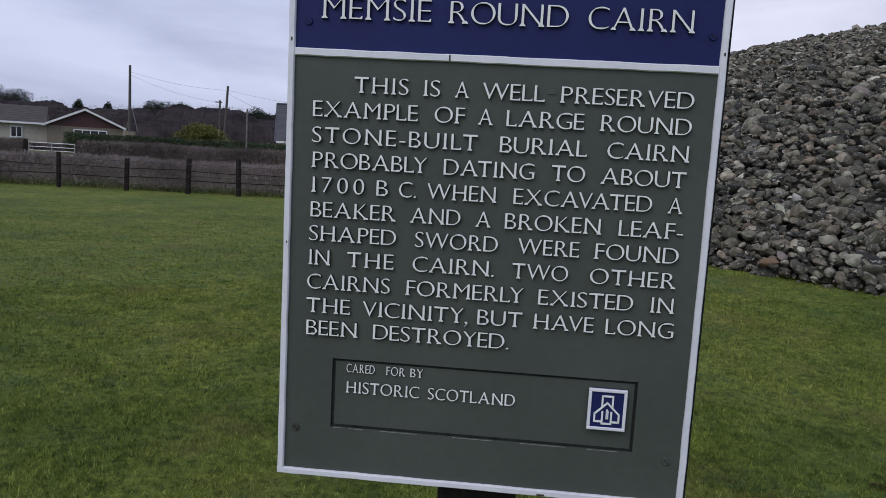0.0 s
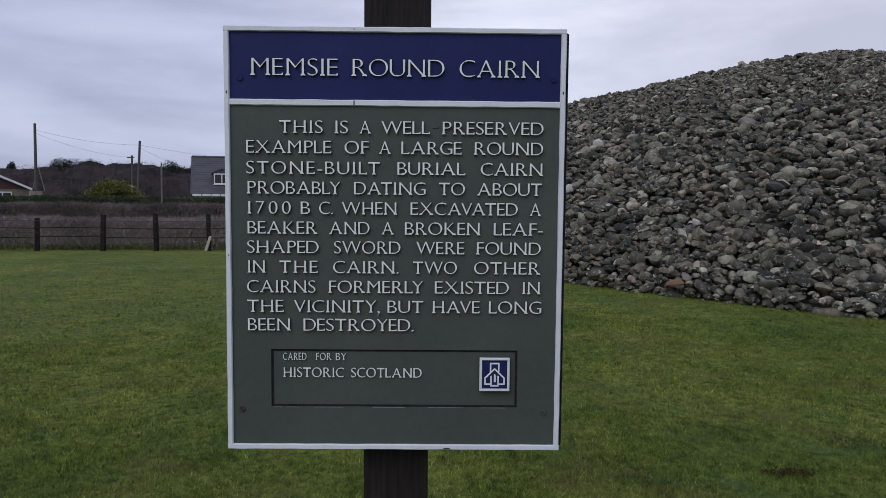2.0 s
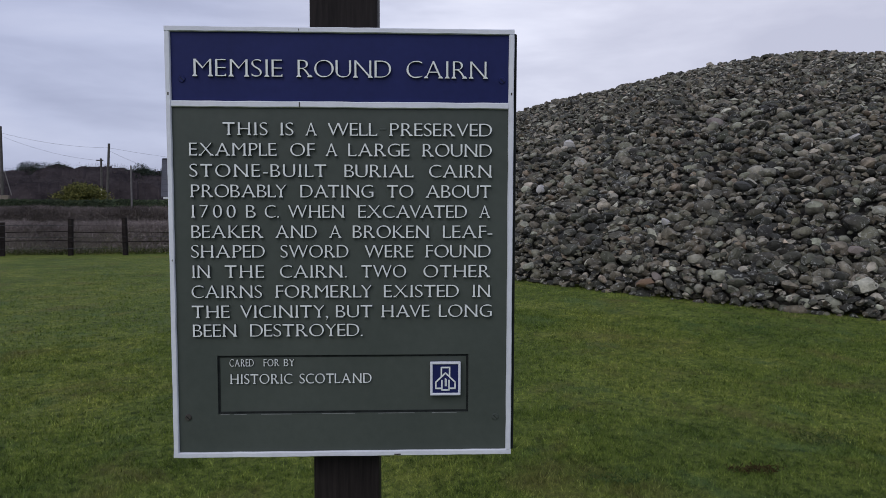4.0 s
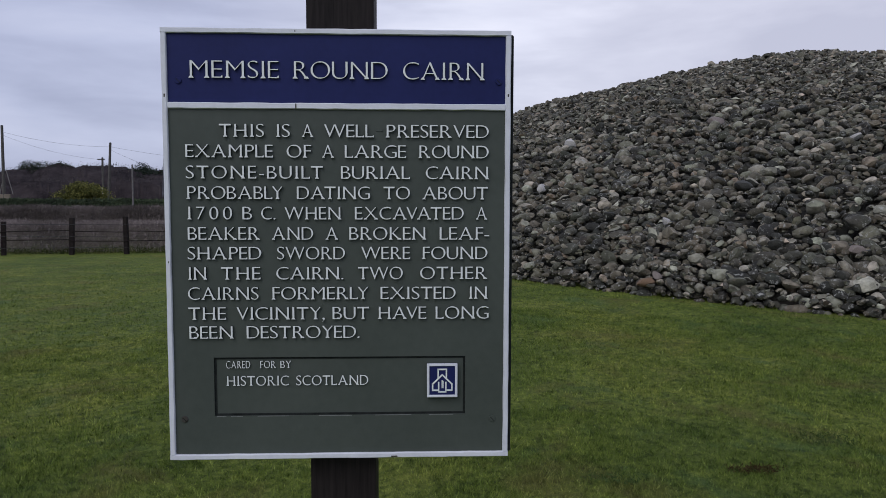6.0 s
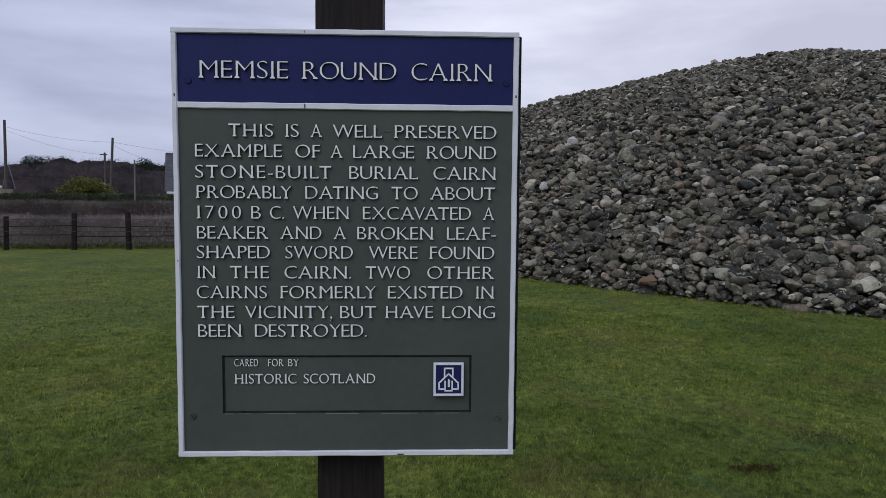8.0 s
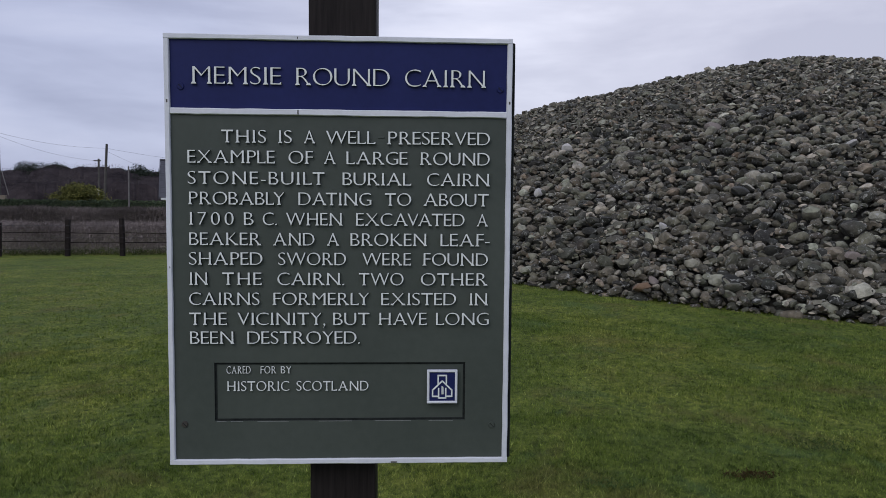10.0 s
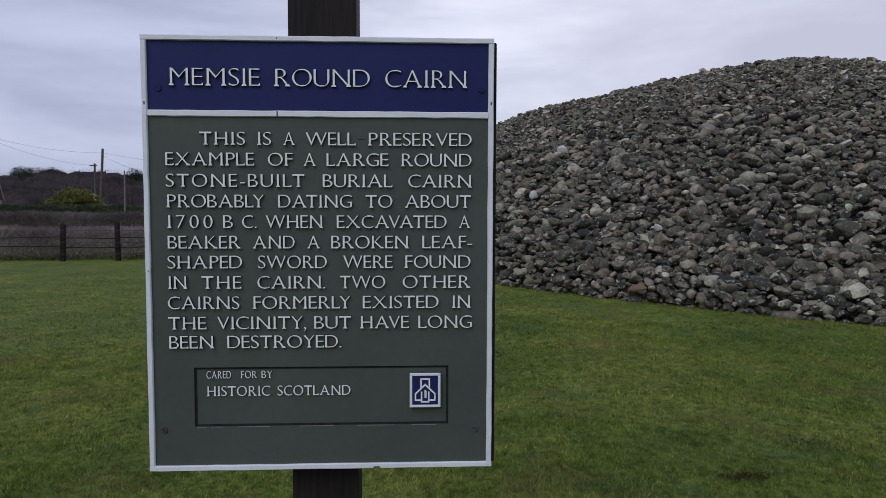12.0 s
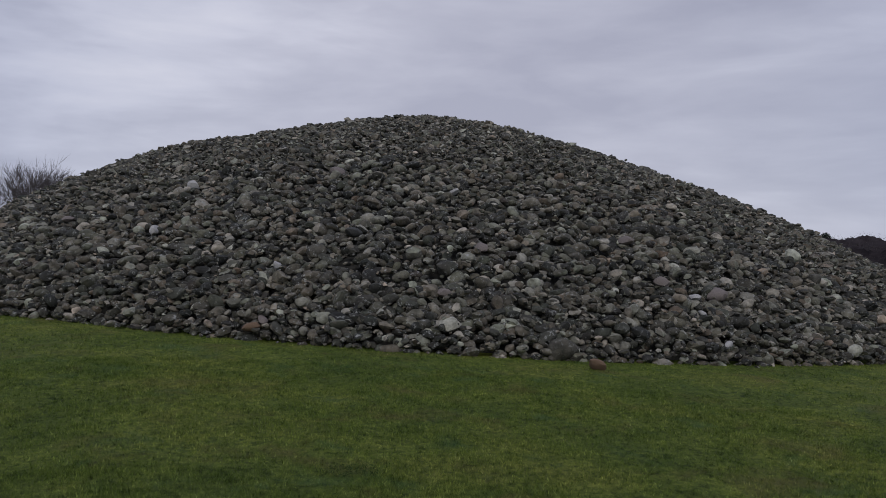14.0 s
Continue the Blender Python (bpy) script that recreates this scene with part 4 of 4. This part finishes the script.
def make_house():
    h = thing("slate_roofed_house", -16.6, 80, 0, label="house with a steep grey slate roof and two dormers", category="house")
    h.rotation_euler, h.scale = (0, 0, radians(13)), (0.96, 1, 1)
    part("wall", boxed(-4.4, 5.0, 0.3, 9.7, 0, 2.2), CREAM, h, "pale rendered wall")
    part("gable", prism([(0.3, 2.2), (9.7, 2.2), (5.0, 6.0)], "x", -4.35, 4.95), CREAM, h)
    part("roof", prism([(-0.05, 2.06), (5.0, 6.1), (10.05, 2.06), (10.05, 1.98), (-0.05, 1.98)], "x", -4.7, 5.3), SLATE, h, "grey slate roof")
    roof_courses(h, -4.72, 5.32, -0.06, 2.08, 5.0, 6.12, 16, SLATE)
    part("ridge", rods(((-4.75, 5.0, 6.17), (5.35, 5.0, 6.17), 0.11, 0.11)), SLATE, h)
    part("verge", prism([(-0.06, 1.95), (5.0, 6.0), (5.0, 6.22), (-0.06, 2.16)], "x", -4.82, -4.73), SLATE, h)
    for k in range(10):
        part("soffit_panel", boxed(-4.6 + k * 0.98, -3.7 + k * 0.98, -0.16, -0.07, 1.86, 2.08, bevel=0.01), WHITE_PAINT, h, "white fascia panel")
    for cx in (-1.55, 1.75):
        d = part("dormer", boxed(cx - 0.95, cx + 0.95, 1.15, 4.0, 2.9, 4.35), SLATE, h, "slate-hung dormer")
        window(d, cx - 0.78, cx + 0.78, 3.18, 4.2, 1.12, 2)
        for s in (-1, 1):
            part("dormer_roof", prism([(cx + s * 1.1, 4.25), (cx, 4.72), (cx, 4.80), (cx + s * 1.05, 4.36)], "y", 1.02, 4.3), SLATE, d)
        part("dormer_gable", prism([(cx - 0.95, 4.35), (cx + 0.95, 4.35), (cx, 4.70)], "y", 1.16, 1.3), SLATE, d)
    c = part("chimney", boxed(-0.05, 1.25, 4.8, 5.5, 5.7, 6.5, bevel=0.04), SLATE, h)
    for x in (0.3, 0.85):
        part("chimney_pot", rods(((x + 0.1, 5.15, 6.48), (x + 0.1, 5.15, 6.85), 0.12, 0.1)), MAROON, c)


make_house()


# poles and overhead lines
def pole(x, y, h, r, top=(0, 0), mat=None, label="", arm=False, name="utility_pole"):
    t = thing(name, x, y, 0, label=label, category="pole")
    part("shaft", rods(((0, 0, -0.3), (top[0], top[1], h), r, r * 0.72), n=10), mat or POLE_WOOD, t)
    part("cap", rods(((top[0], top[1], h), (top[0], top[1], h + 0.06), r * 0.85, r * 0.3), n=10), WIRE, t)
    if arm:
        part("crossarm", boxed(-0.55, 0.25, -0.05, 0.05, h - 0.25, h - 0.12), POLE_WOOD, t)
        for z in (1.9, 2.4, 2.9):
            part("fitting", boxed(-0.12, 0.16, -0.3, -0.18, z, z + 0.22, bevel=0.02), WHITE_PAINT, t, "white fitting on the pole")
    return t


pole(-36.0, 78, 8.9, 0.17, label="tall dark timber telegraph pole beside a bungalow")
pole(-27.5, 82, 7.6, 0.17, (0.42, 0), label="leaning dark timber telegraph pole behind a hedge")
pole(-30.6, 90, 6.5, 0.15, label="short timber pole with a crossarm and white fittings", arm=True)
pole(-13.9, 45.2, 3.62, 0.060, mat=GREY_POST, label="slim grey post rising from a brown hedge", name="slim_post")
pole(-7.4, 84, 8.0, 0.12, label="slim timber pole in front of an overgrown hedge")
stay = thing("stay_brace", -36.0, 78, 0, label="pair of pale stays beside a telegraph pole", category="brace")
part("stay", rods(((0.85, 0, 2.2), (0.25, 0, 4.6), 0.05, 0.05)), GREY_POST, stay)
part("stay", rods(((-0.4, 0, 2.2), (-0.05, 0, 3.6), 0.05, 0.05)), GREY_POST, stay)
part("foot_block", boxed(-0.5, 0.6, -0.15, 0.15, 0, 2.2, bevel=0.03), BEIGE_BRICK, stay)


def overhead(a, b, sag, label):
    a, b = Vector(a), Vector(b)
    bm = bmesh.new()
    pts = [a.lerp(b, k / 12) - Vector((0, 0, sag * 4 * (k / 12) * (1 - k / 12))) for k in range(13)]
    for p, q in zip(pts, pts[1:]):
        rod(bm, p, q, 0.009, 0.009, 4)
    tagged(finish("overhead_cable", bm, WIRE), label, "cable")


overhead((-36, 78, 8.3), (-27.1, 82, 7.2), 0.35, "thin overhead cable slung between telegraph poles")
overhead((-36, 78, 8.0), (-30.6, 90, 6.3), 0.45, "thin overhead cable slung between telegraph poles")
overhead((-27.1, 82, 7.2), (-10, 95, 6.2), 0.5, "thin overhead cable running on past a house")
overhead((-27.1, 82, 6.9), (-21.5, 84, 4.6), 0.2, "thin overhead cable dropping to a house")


# ---------------------------------------------------------------- grass blades on the near lawn
def make_blades():
    bands = [(2.0, 5.0, 11000, 0.019, 0.0042), (5.0, 9.0, 5200, 0.019, 0.0056), (9.0, 22, 1000, 0.021, 0.0085)]
    V = []
    for d0, d1, dens, hgt, wid in bands:
        a0, a1 = radians(-38), radians(64)
        area = 0.5 * (a1 - a0) * (d1 * d1 - d0 * d0)
        n = int(area * dens)
        az = rng.uniform(a0, a1, n)
        d = np.sqrt(rng.uniform(d0 * d0, d1 * d1, n))
        x, y = 0.3 + d * np.sin(az), -1.3 + d * np.cos(az)
        clump = np.sin(x * 5.1 + 2 * np.sin(y * 3.7)) * np.sin(y * 4.3 + 2 * np.sin(x * 2.9))
        keep = (np.hypot(x - CX, y - CY) > CR - 0.03) & (rng.random(n) < (0.78 + 0.22 * clump) * np.clip((23 - d) / 12, 0, 1)) & (y < 20.2)
        x, y, clump = x[keep], y[keep], clump[keep]
        n = len(x)
        z = lawn_height(x, y) - 0.004
        h = hgt * rng.uniform(0.5, 1.35, n) * (1 + 0.3 * clump)
        t = rng.uniform(0, 2 * np.pi, n)
        bend = h * rng.uniform(0.2, 1.1, n)
        u = rng.uniform(0, 2 * np.pi, n)
        w = wid * rng.uniform(0.6, 1.4, n)
        p = np.stack([x, y, z], -1)
        e = np.stack([np.cos(t) * w, np.sin(t) * w, 0 * w], -1) / 2
        q = p + np.stack([np.cos(u) * bend, np.sin(u) * bend, h], -1)
        V.append(np.stack([p - e, p + e, q], 1).reshape(-1, 3))
    v = np.concatenate(V)
    tagged(raw("grass", v, np.arange(len(v)).reshape(-1, 3), BLADES), "short green grass blades of a mown lawn", "grass", kind="stuff")


make_blades()


def lawn_patch(name, x, y, rx, ry, n, size, mat, label):
    a, r = rng.uniform(0, 2 * np.pi, n), np.sqrt(rng.random(n))
    px, py = x + rx * r * np.cos(a) * (1 + 0.3 * np.sin(3 * a)), y + ry * r * np.sin(a) * (1 + 0.3 * np.cos(2 * a))
    c = np.stack([px, py, lawn_height(px, py) + 0.012 + 0.012 * rng.random(n)], -1)
    tagged(spray_mesh(name, c, 0.006, size, 0.2, mat), label, "lawn patch", kind="stuff")


SOIL = twig_material("dead_grass_and_soil", [(0.0, (0.035, 0.022, 0.010)), (0.6, (0.07, 0.045, 0.018)), (1.0, (0.12, 0.09, 0.035))])
WEED = twig_material("dark_weed_leaves", [(0.0, (0.035, 0.065, 0.018)), (0.6, (0.06, 0.10, 0.028)), (1.0, (0.11, 0.15, 0.055))])
lawn_patch("bare_patch", 2.13, 2.53, 0.15, 0.05, 420, 0.022, SOIL, "small scuffed bare patch of brown soil in the lawn")
lawn_patch("weed_patch", 2.84, 3.00, 0.22, 0.13, 420, 0.022, WEED, "patch of darker broad-leaved weeds in the lawn")
lawn_patch("weed_patch", 1.32, 2.42, 0.16, 0.08, 300, 0.022, WEED, "patch of darker broad-leaved weeds in the lawn")
